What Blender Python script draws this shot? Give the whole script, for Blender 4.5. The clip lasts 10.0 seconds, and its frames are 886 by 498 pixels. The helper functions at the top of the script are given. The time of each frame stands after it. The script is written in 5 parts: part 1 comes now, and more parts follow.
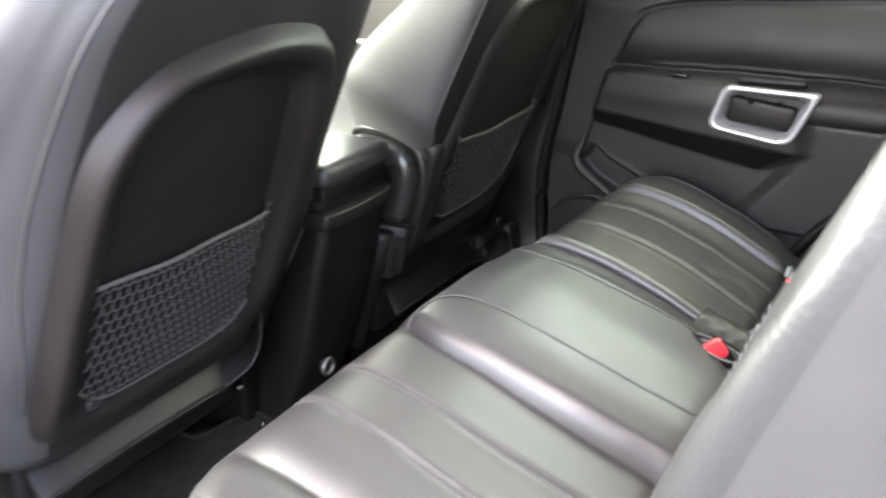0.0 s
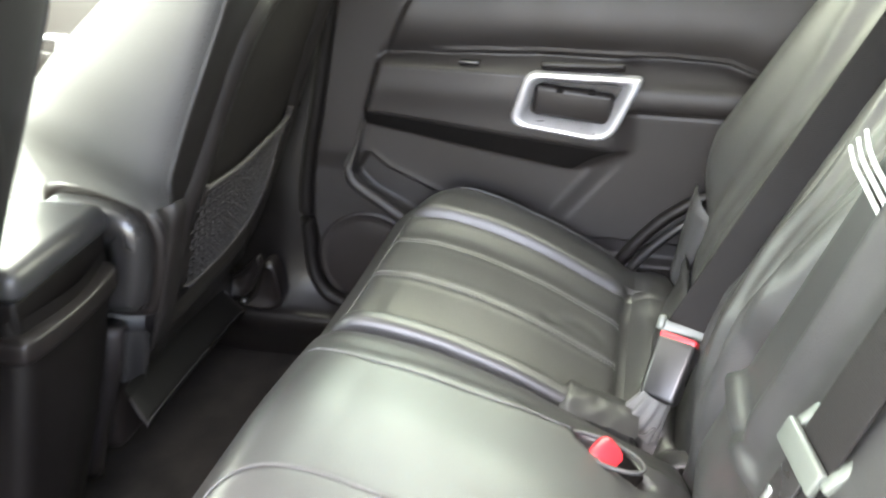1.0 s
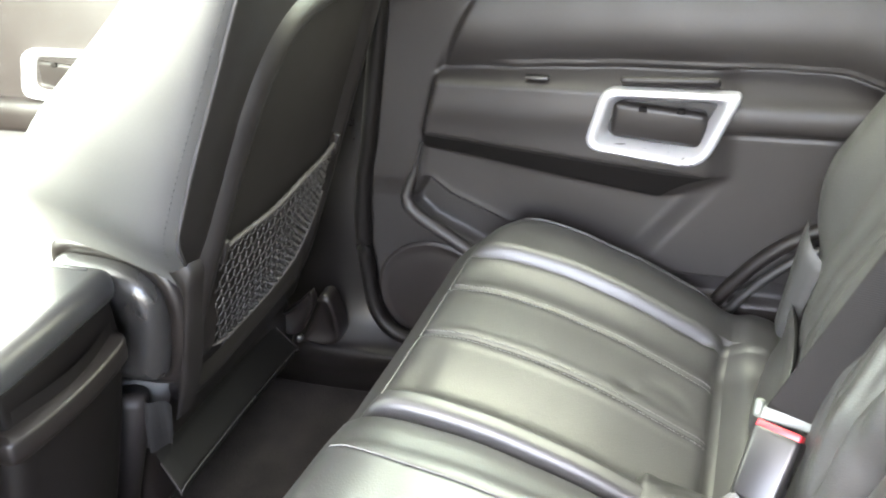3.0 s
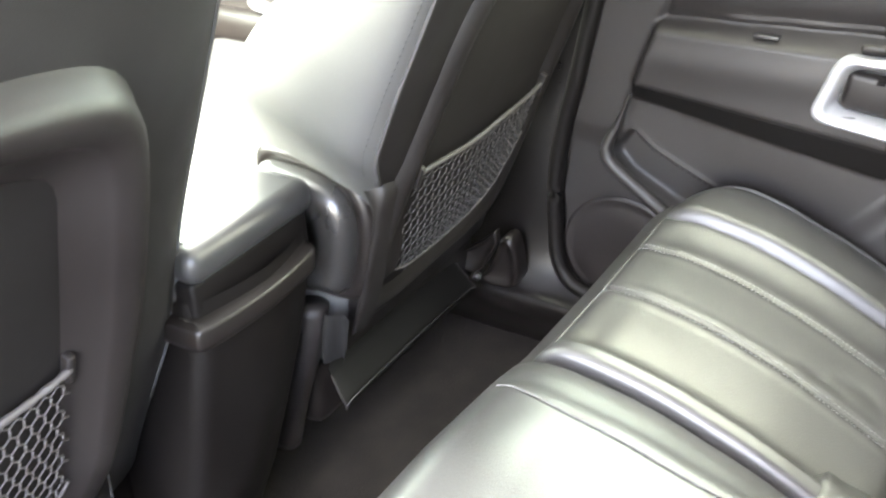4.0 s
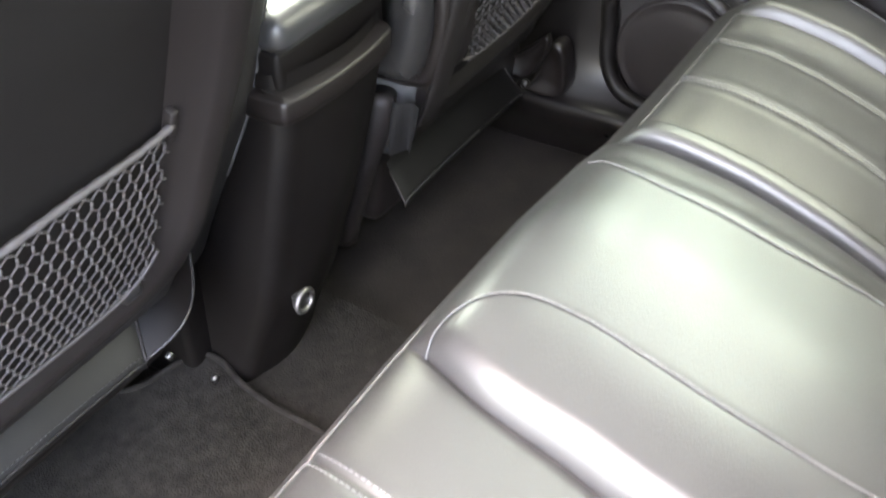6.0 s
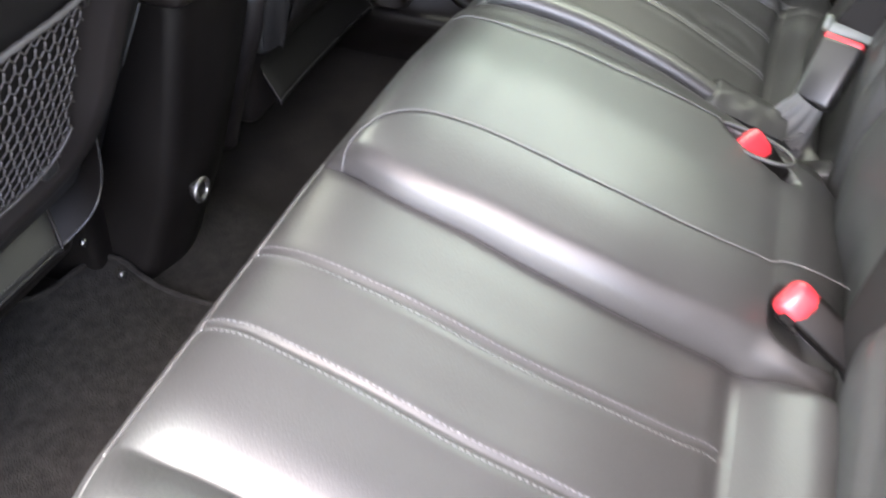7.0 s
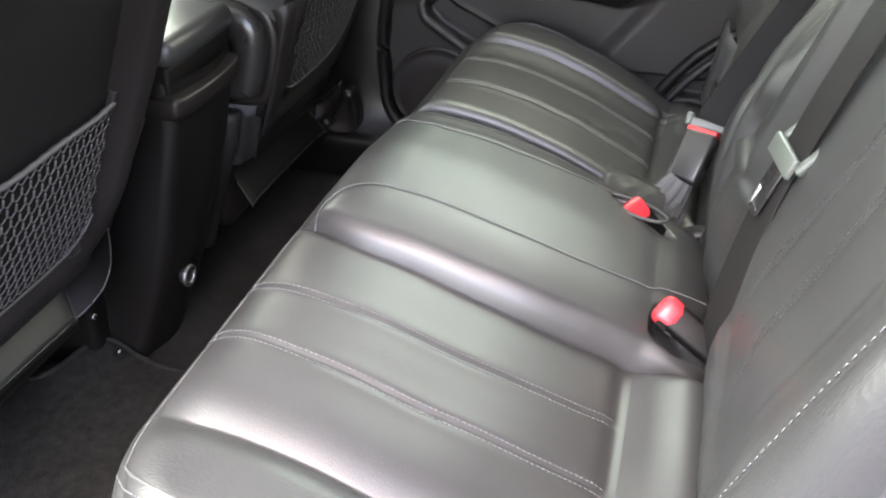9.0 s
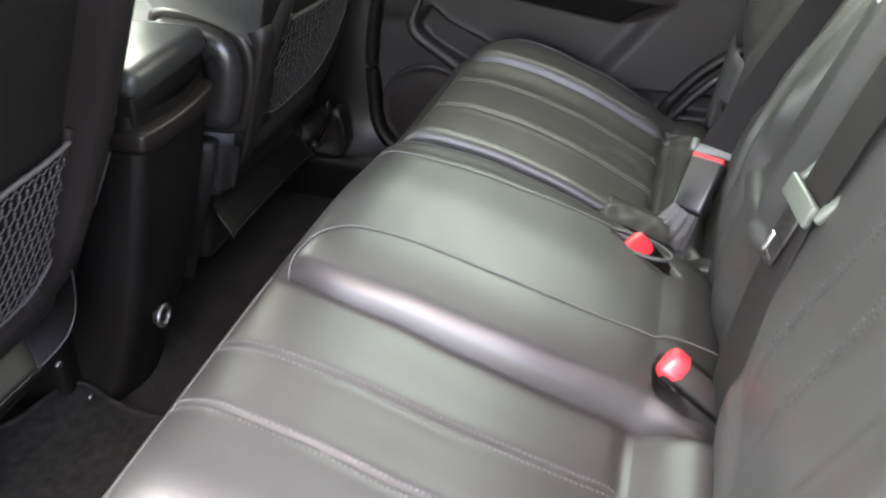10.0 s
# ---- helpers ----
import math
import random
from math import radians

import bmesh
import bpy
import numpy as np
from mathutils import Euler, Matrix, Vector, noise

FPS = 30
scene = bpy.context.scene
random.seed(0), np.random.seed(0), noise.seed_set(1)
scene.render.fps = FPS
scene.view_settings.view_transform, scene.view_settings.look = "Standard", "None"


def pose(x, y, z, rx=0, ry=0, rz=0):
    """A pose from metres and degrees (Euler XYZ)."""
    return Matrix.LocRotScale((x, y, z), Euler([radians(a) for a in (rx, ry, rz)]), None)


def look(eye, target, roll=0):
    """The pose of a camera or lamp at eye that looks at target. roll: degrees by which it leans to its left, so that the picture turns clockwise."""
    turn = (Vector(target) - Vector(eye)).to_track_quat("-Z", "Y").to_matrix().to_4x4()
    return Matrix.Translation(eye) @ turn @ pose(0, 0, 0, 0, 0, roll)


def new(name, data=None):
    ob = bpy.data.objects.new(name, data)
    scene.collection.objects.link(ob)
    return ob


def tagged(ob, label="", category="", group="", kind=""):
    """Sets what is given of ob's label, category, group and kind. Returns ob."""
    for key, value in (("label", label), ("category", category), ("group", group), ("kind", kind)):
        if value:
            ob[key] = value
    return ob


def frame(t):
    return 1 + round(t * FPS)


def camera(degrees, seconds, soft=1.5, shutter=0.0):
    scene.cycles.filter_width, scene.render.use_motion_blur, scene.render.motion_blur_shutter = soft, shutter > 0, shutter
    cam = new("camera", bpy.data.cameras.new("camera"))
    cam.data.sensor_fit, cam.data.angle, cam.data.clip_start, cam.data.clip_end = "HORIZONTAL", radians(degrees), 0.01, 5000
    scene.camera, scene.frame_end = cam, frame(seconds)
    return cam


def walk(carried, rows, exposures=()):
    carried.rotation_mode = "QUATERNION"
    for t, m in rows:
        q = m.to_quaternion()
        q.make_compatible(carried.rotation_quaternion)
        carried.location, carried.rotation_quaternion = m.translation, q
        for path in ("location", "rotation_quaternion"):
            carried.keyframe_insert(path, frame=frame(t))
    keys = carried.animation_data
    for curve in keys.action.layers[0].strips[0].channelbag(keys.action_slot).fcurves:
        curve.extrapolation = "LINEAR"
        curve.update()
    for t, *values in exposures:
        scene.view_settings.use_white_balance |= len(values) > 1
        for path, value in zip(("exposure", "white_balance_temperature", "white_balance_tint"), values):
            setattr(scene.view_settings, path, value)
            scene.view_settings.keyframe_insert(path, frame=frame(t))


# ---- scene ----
cam = camera(50.8, 10.0, soft=2.0, shutter=0.5)
PATH = [
    (0, (0.595, -1.07, 0.93), (-0.339, 0.515, 0.145), 0.0),
    (0.5, (0.46, -0.869, 0.928), (-0.229, 0.792, 0.053), 1.4),
    (1, (0.343, -0.711, 0.93), (-0.017, 1.034, 0.02), 0.4),
    (1.5, (0.314, -0.598, 0.937), (0.046, 1.135, -0.026), 0.6),
    (2, (0.327, -0.564, 0.935), (-0.066, 1.134, -0.046), -0.9),
    (2.2, (0.331, -0.561, 0.941), (-0.116, 1.125, -0.038), -1.6),
    (3.3, (0.368, -0.498, 0.948), (-0.29, 1.114, -0.037), -2.9),
    (3.5, (0.359, -0.497, 0.942), (-0.38, 1.07, -0.057), -1.5),
    (4, (0.345, -0.503, 0.928), (-0.566, 0.939, -0.116), -2.2),
    (4.5, (0.335, -0.501, 0.915), (-0.606, 0.862, -0.206), -1.9),
    (5, (0.329, -0.512, 0.9), (-0.629, 0.784, -0.285), -2.5),
    (5.2, (0.329, -0.515, 0.901), (-0.625, 0.749, -0.32), -2.6),
    (6.3, (0.262, -0.634, 0.85), (-0.419, 0.716, -0.459), -0.1),
    (6.5, (0.27, -0.676, 0.845), (-0.338, 0.712, -0.46), -0.1),
    (7, (0.302, -0.764, 0.838), (-0.161, 0.669, -0.479), 1.7),
    (7.5, (0.342, -0.869, 0.856), (-0.081, 0.604, -0.429), 1.6),
    (8, (0.35, -0.937, 0.87), (-0.123, 0.6, -0.32), 1.6),
    (8.5, (0.361, -0.974, 0.879), (-0.089, 0.618, -0.245), 2.0),
    (9, (0.371, -0.991, 0.889), (-0.045, 0.654, -0.17), 1.3),
    (9.5, (0.379, -0.988, 0.886), (-0.058, 0.664, -0.153), 0.9),
    (10, (0.366, -0.896, 0.887), (-0.059, 0.746, -0.171), 0.6),
]
EXPOSURES = [(0.0, 4.3, 6950, 18), (0.5, 4.77, 7000, 16), (1.0, 5.01, 7000, 15), (2.0, 5.50, 7050, 14), (3.5, 5.64, 7000, 15), (4.5, 5.88, 7050, 15),
             (5.0, 5.66, 7050, 15), (6.5, 5.04, 7000, 16), (7.0, 4.6, 6800, 18), (7.5, 4.28, 6900, 18), (8.5, 4.21, 6900, 18), (9.5, 4.22, 6900, 18), (10.0, 4.19, 6900, 18)]
walk(cam, [(t, look(eye, target, roll)) for t, eye, target, roll in PATH], EXPOSURES)

# ---- light ----
world = bpy.data.worlds.new("sky")
scene.world = world
world.use_nodes = True
wn = world.node_tree
sky = wn.nodes.new("ShaderNodeTexSky")
sky.sky_type = "NISHITA"
sky.sun_disc = False
sky.sun_elevation = radians(58)
sky.sun_rotation = radians(186)
sky.air_density, sky.dust_density, sky.ozone_density = 1.2, 2.1, 0.95
wn.links.new(sky.outputs[0], wn.nodes["Background"].inputs[0])
wn.nodes["Background"].inputs[1].default_value = 0.15
sun_data = bpy.data.lights.new("sun", "SUN")
sun_data.energy, sun_data.angle, sun_data.color = 0.095, radians(22), (0.95, 0.91, 0.98)
sun = new("sun", sun_data)
sun.matrix_world = look((-0.25, -2.3, 3.85), (0.0, 0.0, 0.16))


def window_light(name, eye, target, w, h, power, color):
    """Daylight that comes in through one window's opening."""
    d = bpy.data.lights.new(name, "AREA")
    d.shape, d.size, d.size_y, d.energy, d.color = "RECTANGLE", w, h, power, color
    new(name, d).matrix_world = look(eye, target)


window_light("right_window_daylight", (0.31, 0.655, 0.93), (0.31, 0.0, 0.80), 0.95, 0.34, 0.80, (0.90, 1.0, 0.82))
window_light("windscreen_daylight", (-0.98, 0.0, 0.95), (-0.4, 0.0, 0.45), 1.15, 0.55, 2.0, (0.90, 1.0, 0.87))
window_light("front_right_window_daylight", (-0.66, 0.655, 0.93), (-0.50, 0.0, 0.62), 0.62, 0.34, 0.95, (0.91, 1.0, 0.86))
window_light("left_window_daylight", (-0.66, -0.69, 0.93), (-0.35, 0.0, 0.70), 0.66, 0.32, 8.5, (0.89, 1.0, 0.88))

# ---- materials ----
def material(name, color, rough, metal=0.0, spec=0.5, grain=0.0, grain_size=900.0, vary=0.12, patch=9.0,
             bump=0.0, coat=0.0, rough_vary=0.08, tone=None, stretch=None):
    m = bpy.data.materials.new(name)
    m.use_nodes = True
    nt = m.node_tree
    b = nt.nodes["Principled BSDF"]
    b.inputs["Metallic"].default_value = metal
    b.inputs["Specular IOR Level"].default_value = spec
    b.inputs["Coat Weight"].default_value = coat
    b.inputs["Coat Roughness"].default_value = 0.25
    tc = nt.nodes.new("ShaderNodeTexCoord")
    n1 = nt.nodes.new("ShaderNodeTexNoise")
    n1.inputs["Scale"].default_value = patch
    n1.inputs["Detail"].default_value = 5
    nt.links.new(tc.outputs["Object"], n1.inputs["Vector"])
    n2 = nt.nodes.new("ShaderNodeTexNoise")
    n2.inputs["Scale"].default_value = grain_size
    n2.inputs["Detail"].default_value = 2
    nt.links.new(tc.outputs["Object"], n2.inputs["Vector"])
    mixf = nt.nodes.new("ShaderNodeMath")
    mixf.operation = "MULTIPLY_ADD"
    nt.links.new(n2.outputs["Fac"], mixf.inputs[0])
    mixf.inputs[1].default_value = 0.4
    nt.links.new(n1.outputs["Fac"], mixf.inputs[2])
    ramp = nt.nodes.new("ShaderNodeValToRGB")
    lo = tone if tone else tuple(c * (1 - vary) for c in color)
    ramp.color_ramp.elements[0].position, ramp.color_ramp.elements[1].position = 0.45, 0.95
    ramp.color_ramp.elements[0].color = (*lo, 1)
    ramp.color_ramp.elements[1].color = (*[min(1, c * (1 + vary)) for c in color], 1)
    nt.links.new(mixf.outputs[0], ramp.inputs[0])
    nt.links.new(ramp.outputs[0], b.inputs["Base Color"])
    rr = nt.nodes.new("ShaderNodeMapRange")
    rr.inputs["From Min"].default_value, rr.inputs["From Max"].default_value = 0.3, 0.7
    rr.inputs["To Min"].default_value, rr.inputs["To Max"].default_value = max(0.02, rough - rough_vary), min(1, rough + rough_vary)
    nt.links.new(n1.outputs["Fac"], rr.inputs["Value"])
    nt.links.new(rr.outputs[0], b.inputs["Roughness"])
    if bump:
        v = nt.nodes.new("ShaderNodeTexVoronoi")
        v.inputs["Scale"].default_value = grain_size
        nt.links.new(tc.outputs["Object"], v.inputs["Vector"])
        if stretch:
            mp = nt.nodes.new("ShaderNodeMapping")
            mp.inputs["Scale"].default_value = stretch
            nt.links.new(tc.outputs["Object"], mp.inputs["Vector"])
            nt.links.new(mp.outputs[0], v.inputs["Vector"])
            nt.links.new(mp.outputs[0], n2.inputs["Vector"])
        add = nt.nodes.new("ShaderNodeMath")
        add.operation = "MULTIPLY_ADD"
        nt.links.new(n2.outputs["Fac"], add.inputs[0])
        add.inputs[1].default_value = 0.5
        nt.links.new(v.outputs["Distance"], add.inputs[2])
        bp = nt.nodes.new("ShaderNodeBump")
        bp.inputs["Strength"].default_value = bump
        bp.inputs["Distance"].default_value = grain if grain else 0.0006
        nt.links.new(add.outputs[0], bp.inputs["Height"])
        nt.links.new(bp.outputs[0], b.inputs["Normal"])
    return m


LEATHER = material("black_leather", (0.022, 0.0215, 0.0215), 0.42, spec=0.60, grain_size=600, bump=0.26, grain=0.0004, rough_vary=0.04)
LEATHER_CREASED = material("creased_black_leather", (0.022, 0.0215, 0.0215), 0.42, spec=0.6, grain_size=620, bump=0.4, grain=0.0005, rough_vary=0.04, stretch=(0.4, 1.0, 0.3))
LEATHER_BACK = material("matt_black_leather", (0.024, 0.0237, 0.0232), 0.43, spec=0.38, grain_size=650, bump=0.22, grain=0.0004, rough_vary=0.05)
LEATHER_WORN = material("worn_black_leather", (0.029, 0.0288, 0.0276), 0.41, spec=0.50, grain_size=620, bump=0.3, grain=0.0004, rough_vary=0.06)
# Passenger cover leather, base colour raised to hold the windows' even sheen
LEATHER_LIT = material("lit_black_leather", (0.042, 0.0415, 0.040), 0.62, spec=0.40, grain_size=700, bump=0.2, grain=0.0004)
LEATHER_SIDE = material("black_vinyl", (0.033, 0.032, 0.0316), 0.52, spec=0.58, grain_size=800, bump=0.2, grain=0.0004)
PLASTIC = material("black_plastic", (0.0068, 0.0054, 0.0050), 0.40, spec=0.27, grain_size=1400, bump=0.15, grain=0.0002)
PLASTIC_SOFT = material("charcoal_plastic", (0.0108, 0.0088, 0.0084), 0.48, spec=0.24, grain_size=1200, bump=0.25, grain=0.0003)
CONSOLE_BLACK = material("matt_black_console_plastic", (0.0036, 0.0029, 0.0027), 0.5, spec=0.14, grain_size=1300, bump=0.15, grain=0.0002)
PLASTIC_GLOSS = material("glossy_black_plastic", (0.014, 0.0132, 0.013), 0.32, spec=0.45, grain_size=1400, bump=0.08, grain=0.0002)
DOOR_SKIN = material("charcoal_door_trim", (0.0114, 0.0097, 0.0093), 0.50, spec=0.33, grain_size=1100, bump=0.3, grain=0.0003)
CLOTH_DARK = material("dark_trim_cloth", (0.0042, 0.0036, 0.0034), 0.8, spec=0.1, grain_size=1500, bump=0.3, grain=0.0004)
PANEL_CARD = material("seatback_card", (0.0078, 0.0066, 0.0063), 0.75, spec=0.1, grain_size=1300, bump=0.25, grain=0.0003)
CARPET = material("charcoal_carpet", (0.0150, 0.0130, 0.0118), 0.95, spec=0.1, grain_size=520, bump=0.6, grain=0.002, vary=0.45, patch=22)
MAT_CARPET = material("dark_floor_mat_carpet", (0.0142, 0.0128, 0.0116), 0.95, spec=0.1, grain_size=520, bump=0.6, grain=0.002, vary=0.55, patch=70)
WEBBING = material("black_belt_webbing", (0.0092, 0.0084, 0.0080), 0.72, spec=0.12, grain_size=900, bump=0.4, grain=0.0004)
web = WEBBING.node_tree
wave, ribs = web.nodes.new("ShaderNodeTexWave"), web.nodes.new("ShaderNodeBump")
wave.bands_direction = "Z"
wave.inputs["Scale"].default_value, wave.inputs["Distortion"].default_value = 165.0, 0.6
ribs.inputs["Strength"].default_value, ribs.inputs["Distance"].default_value = 0.35, 0.0005
web.links.new(web.nodes["Texture Coordinate"].outputs["Object"], wave.inputs["Vector"])
web.links.new(wave.outputs["Fac"], ribs.inputs["Height"])
web.links.new(web.nodes["Bump"].outputs[0], ribs.inputs["Normal"])
web.links.new(ribs.outputs[0], web.nodes["Principled BSDF"].inputs["Normal"])
# Darker copy of the driver seat's cover, with shade put into its colour
COVER_SHADED = material("shaded_seat_cover", (0.0125, 0.0112, 0.0110), 0.48, spec=0.32, grain_size=800, bump=0.2, grain=0.0003)
BACK_VINYL = material("black_seat_back_vinyl", (0.0074, 0.0062, 0.0058), 0.50, spec=0.23, grain_size=800, bump=0.2, grain=0.0003)
PILLAR = material("black_pillar_plastic", (0.0048, 0.0041, 0.0039), 0.34, spec=0.24, grain_size=1400, bump=0.12, grain=0.0002)
# Paler copy of the flap vinyl, for the light on the driver seat's flap
FLAP_LIT = material("lit_flap_vinyl", (0.0098, 0.0091, 0.0092), 0.44, spec=0.30, grain_size=1100, bump=0.2, grain=0.0003)
FLAP_BLACK = material("satin_black_flap_vinyl", (0.0028, 0.0026, 0.0027), 0.55, spec=0.09, grain_size=1300, bump=0.2, grain=0.0003)
NET = material("grey_net_cord", (0.047, 0.041, 0.041), 0.6, spec=0.4, grain_size=1800, bump=0.2, grain=0.0002)
NET_DARK = material("dark_grey_net_cord", (0.028, 0.025, 0.025), 0.65, spec=0.3, grain_size=1800, bump=0.2, grain=0.0002)
# Leather piping, its grey raised to carry the highlight along the seams
PIPING_LIT = material("highlit_piping_leather", (0.062, 0.061, 0.061), 0.42, spec=0.5, vary=0.3, patch=60)
THREAD = material("grey_thread", (0.11, 0.11, 0.112), 0.6, spec=0.4, vary=0.2)
SILVER = material("satin_silver", (0.44, 0.44, 0.455), 0.30, metal=0.6, spec=0.5, vary=0.03, rough_vary=0.03)
DARK_STEEL = material("dark_steel", (0.10, 0.10, 0.10), 0.3, metal=0.9, vary=0.08)
DULL_CHROME = material("dull_chrome", (0.20, 0.195, 0.19), 0.35, metal=0.9, vary=0.08)
THREAD_DARK = material("dark_grey_thread", (0.036, 0.036, 0.036), 0.6, spec=0.3, vary=0.2)
STEEL = material("bright_steel", (0.62, 0.63, 0.62), 0.3, metal=0.9, vary=0.06)
TONGUE = material("pale_belt_tongue", (0.068, 0.076, 0.066), 0.45, metal=0.1, vary=0.05)
RED = material("red_release_button", (0.45, 0.022, 0.030), 0.35, spec=0.5, vary=0.05)
ELASTIC = material("grey_elastic_cloth", (0.085, 0.085, 0.082), 0.8, spec=0.25, grain_size=700, bump=0.5, grain=0.0006)
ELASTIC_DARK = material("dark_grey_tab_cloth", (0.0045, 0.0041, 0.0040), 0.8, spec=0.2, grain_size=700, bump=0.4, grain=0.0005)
STRIPE = material("pale_grey_piping", (0.40, 0.42, 0.39), 0.5, vary=0.05)
HEADLINER = material("grey_headliner", (0.67, 0.645, 0.72), 0.95, spec=0.1, grain_size=600, bump=0.4, grain=0.0006)
ASPHALT = material("asphalt", (0.09, 0.088, 0.086), 0.9, spec=0.2, grain_size=90, bump=0.6, grain=0.004, vary=0.3, patch=2)


def glass_material(name, tint):
    m = bpy.data.materials.new(name)
    m.use_nodes = True
    nt = m.node_tree
    nt.nodes.remove(nt.nodes["Principled BSDF"])
    out = nt.nodes["Material Output"]
    tr, gl, mx, fr = (nt.nodes.new(k) for k in ("ShaderNodeBsdfTransparent", "ShaderNodeBsdfGlossy", "ShaderNodeMixShader", "ShaderNodeFresnel"))
    tr.inputs[0].default_value = (*tint, 1)
    gl.inputs["Roughness"].default_value = 0.02
    fr.inputs["IOR"].default_value = 1.45
    nt.links.new(fr.outputs[0], mx.inputs[0])
    nt.links.new(tr.outputs[0], mx.inputs[1])
    nt.links.new(gl.outputs[0], mx.inputs[2])
    nt.links.new(mx.outputs[0], out.inputs[0])
    return m


GLASS = glass_material("green_tinted_glass", (0.80, 0.90, 0.80))


# ---- mesh helpers ----
def as_mesh(name, data, smooth=True):
    me = bpy.data.meshes.new(name)
    if isinstance(data, bmesh.types.BMesh):
        data.normal_update()
        data.to_mesh(me)
        data.free()
    else:
        me.from_pydata([tuple(v) for v in data[0]], [], [tuple(f) for f in data[1]])
        me.update()
    if smooth:
        me.shade_smooth()
    return me


def part(name, data, mat, parent=None, label="", smooth=True, kind=""):
    me = as_mesh(name, data, smooth)
    me.materials.append(mat)
    ob = new(name, me)
    if parent is not None:
        ob.parent = parent
    return tagged(ob, label=label, kind=kind)


def thing(name, label, category, at=(0, 0, 0), group="", kind=""):
    ob = new(name)
    ob.location = at
    ob.empty_display_size = 0.05
    return tagged(ob, label=label, category=category, group=group, kind=kind)


def grid_faces(nu, nv, closed=False):
    last = nv if closed else nv - 1
    return [(i * nv + j, i * nv + (j + 1) % nv, (i + 1) * nv + (j + 1) % nv, (i + 1) * nv + j) for i in range(nu - 1) for j in range(last)]


def catmull(points, n):
    p = np.array(points, float)
    q = np.vstack([2 * p[0] - p[1], p, 2 * p[-1] - p[-2]])
    out = []
    for k in range(len(p) - 1):
        a, b, c, d = q[k:k + 4]
        for u in np.linspace(0, 1, n, endpoint=False):
            out.append(0.5 * (2 * b + (c - a) * u + (2 * a - 5 * b + 4 * c - d) * u * u + (3 * b - a - 3 * c + d) * u ** 3))
    out.append(p[-1])
    return np.array(out)


def even(points, step):
    p = np.array(points, float)
    s = np.concatenate([[0], np.cumsum(np.linalg.norm(np.diff(p, axis=0), axis=1))])
    k = max(2, int(round(s[-1] / step)) + 1)
    u = np.linspace(0, s[-1], k)
    return np.stack([np.interp(u, s, p[:, i]) for i in range(p.shape[1])], axis=1)


def tube(points, radius, sides=8, closed=False, flat=1.0, up=(0, 0, 1)):
    """A swept round (or flattened) rod."""
    p = np.array(points, float)
    n = len(p)
    verts, faces = [], []
    for i in range(n):
        a, b = (p[(i - 1) % n], p[(i + 1) % n]) if closed else (p[max(i - 1, 0)], p[min(i + 1, n - 1)])
        d = (b - a) / (np.linalg.norm(b - a) + 1e-9)
        r = np.cross(d, up)
        r = r / (np.linalg.norm(r) + 1e-9)
        u = np.cross(r, d)
        rad = radius[i] if hasattr(radius, "__len__") else radius
        for k in range(sides):
            w = 2 * math.pi * k / sides
            verts.append(p[i] + rad * (r * math.cos(w) + u * math.sin(w) * flat))
    m = n if closed else n - 1
    for i in range(m):
        for k in range(sides):
            j = (i + 1) % n
            faces.append((i * sides + k, i * sides + (k + 1) % sides, j * sides + (k + 1) % sides, j * sides + k))
    if not closed:
        faces.append(tuple(range(sides - 1, -1, -1)))
        faces.append(tuple((n - 1) * sides + k for k in range(sides)))
    return verts, faces


def join(*sets):
    verts, faces = [], []
    for v, f in sets:
        o = len(verts)
        verts += list(v)
        faces += [tuple(i + o for i in q) for q in f]
    return verts, faces


def rbox(size, bevel, at=(0, 0, 0), segments=3, turn=None, taper=1.0):
    bm = bmesh.new()
    bmesh.ops.create_cube(bm, size=1)
    for v in bm.verts:
        k = taper if v.co.z < 0 else 1.0
        v.co = Vector((v.co.x * size[0] * k, v.co.y * size[1] * k, v.co.z * size[2]))
    bmesh.ops.bevel(bm, geom=bm.edges[:], offset=bevel, segments=segments, profile=0.5, affect="EDGES")
    m = Matrix.Translation(at) @ (turn.to_4x4() if turn else Matrix())
    bmesh.ops.transform(bm, matrix=m, verts=bm.verts)
    return bm


def turn(rx=0, ry=0, rz=0):
    return Euler([radians(a) for a in (rx, ry, rz)]).to_matrix()


def sstep(x, a, b):
    u = np.clip((x - a) / (b - a), 0, 1)
    return u * u * (3 - 2 * u)


def bell(x, c, w):
    return np.exp(-((x - c) / w) ** 2)


def ribbon(points, sides_dir, width, thick):
    """A belt: centre line, one width direction a point."""
    verts, faces = [], []
    p = np.array(points, float)
    for i in range(len(p)):
        d = p[min(i + 1, len(p) - 1)] - p[max(i - 1, 0)]
        d = d / np.linalg.norm(d)
        w = np.array(sides_dir[i] if hasattr(sides_dir[0], "__len__") else sides_dir, float)
        w = w - d * (w @ d)
        w = w / np.linalg.norm(w)
        n = np.cross(d, w)
        for a, b in ((-1, -1), (-0.92, -1.6), (0.92, -1.6), (1, -1), (1, 1), (0.92, 1.6), (-0.92, 1.6), (-1, 1)):
            verts.append(p[i] + w * a * width / 2 + n * b * thick / 2.6)
    faces = grid_faces(len(p), 8, True)
    faces.append(tuple(range(7, -1, -1)))
    faces.append(tuple((len(p) - 1) * 8 + k for k in range(8)))
    return verts, faces


def stitches(points, length=0.0036, gap=0.0016, radius=0.00046):
    p = even(points, length + gap)
    sets = []
    for a, b in zip(p[:-1], p[1:]):
        d = (b - a) / (np.linalg.norm(b - a) + 1e-9)
        sets.append(tube([a, a + d * length], radius, 4))
    return join(*sets)


# ---- the shell of the car ----


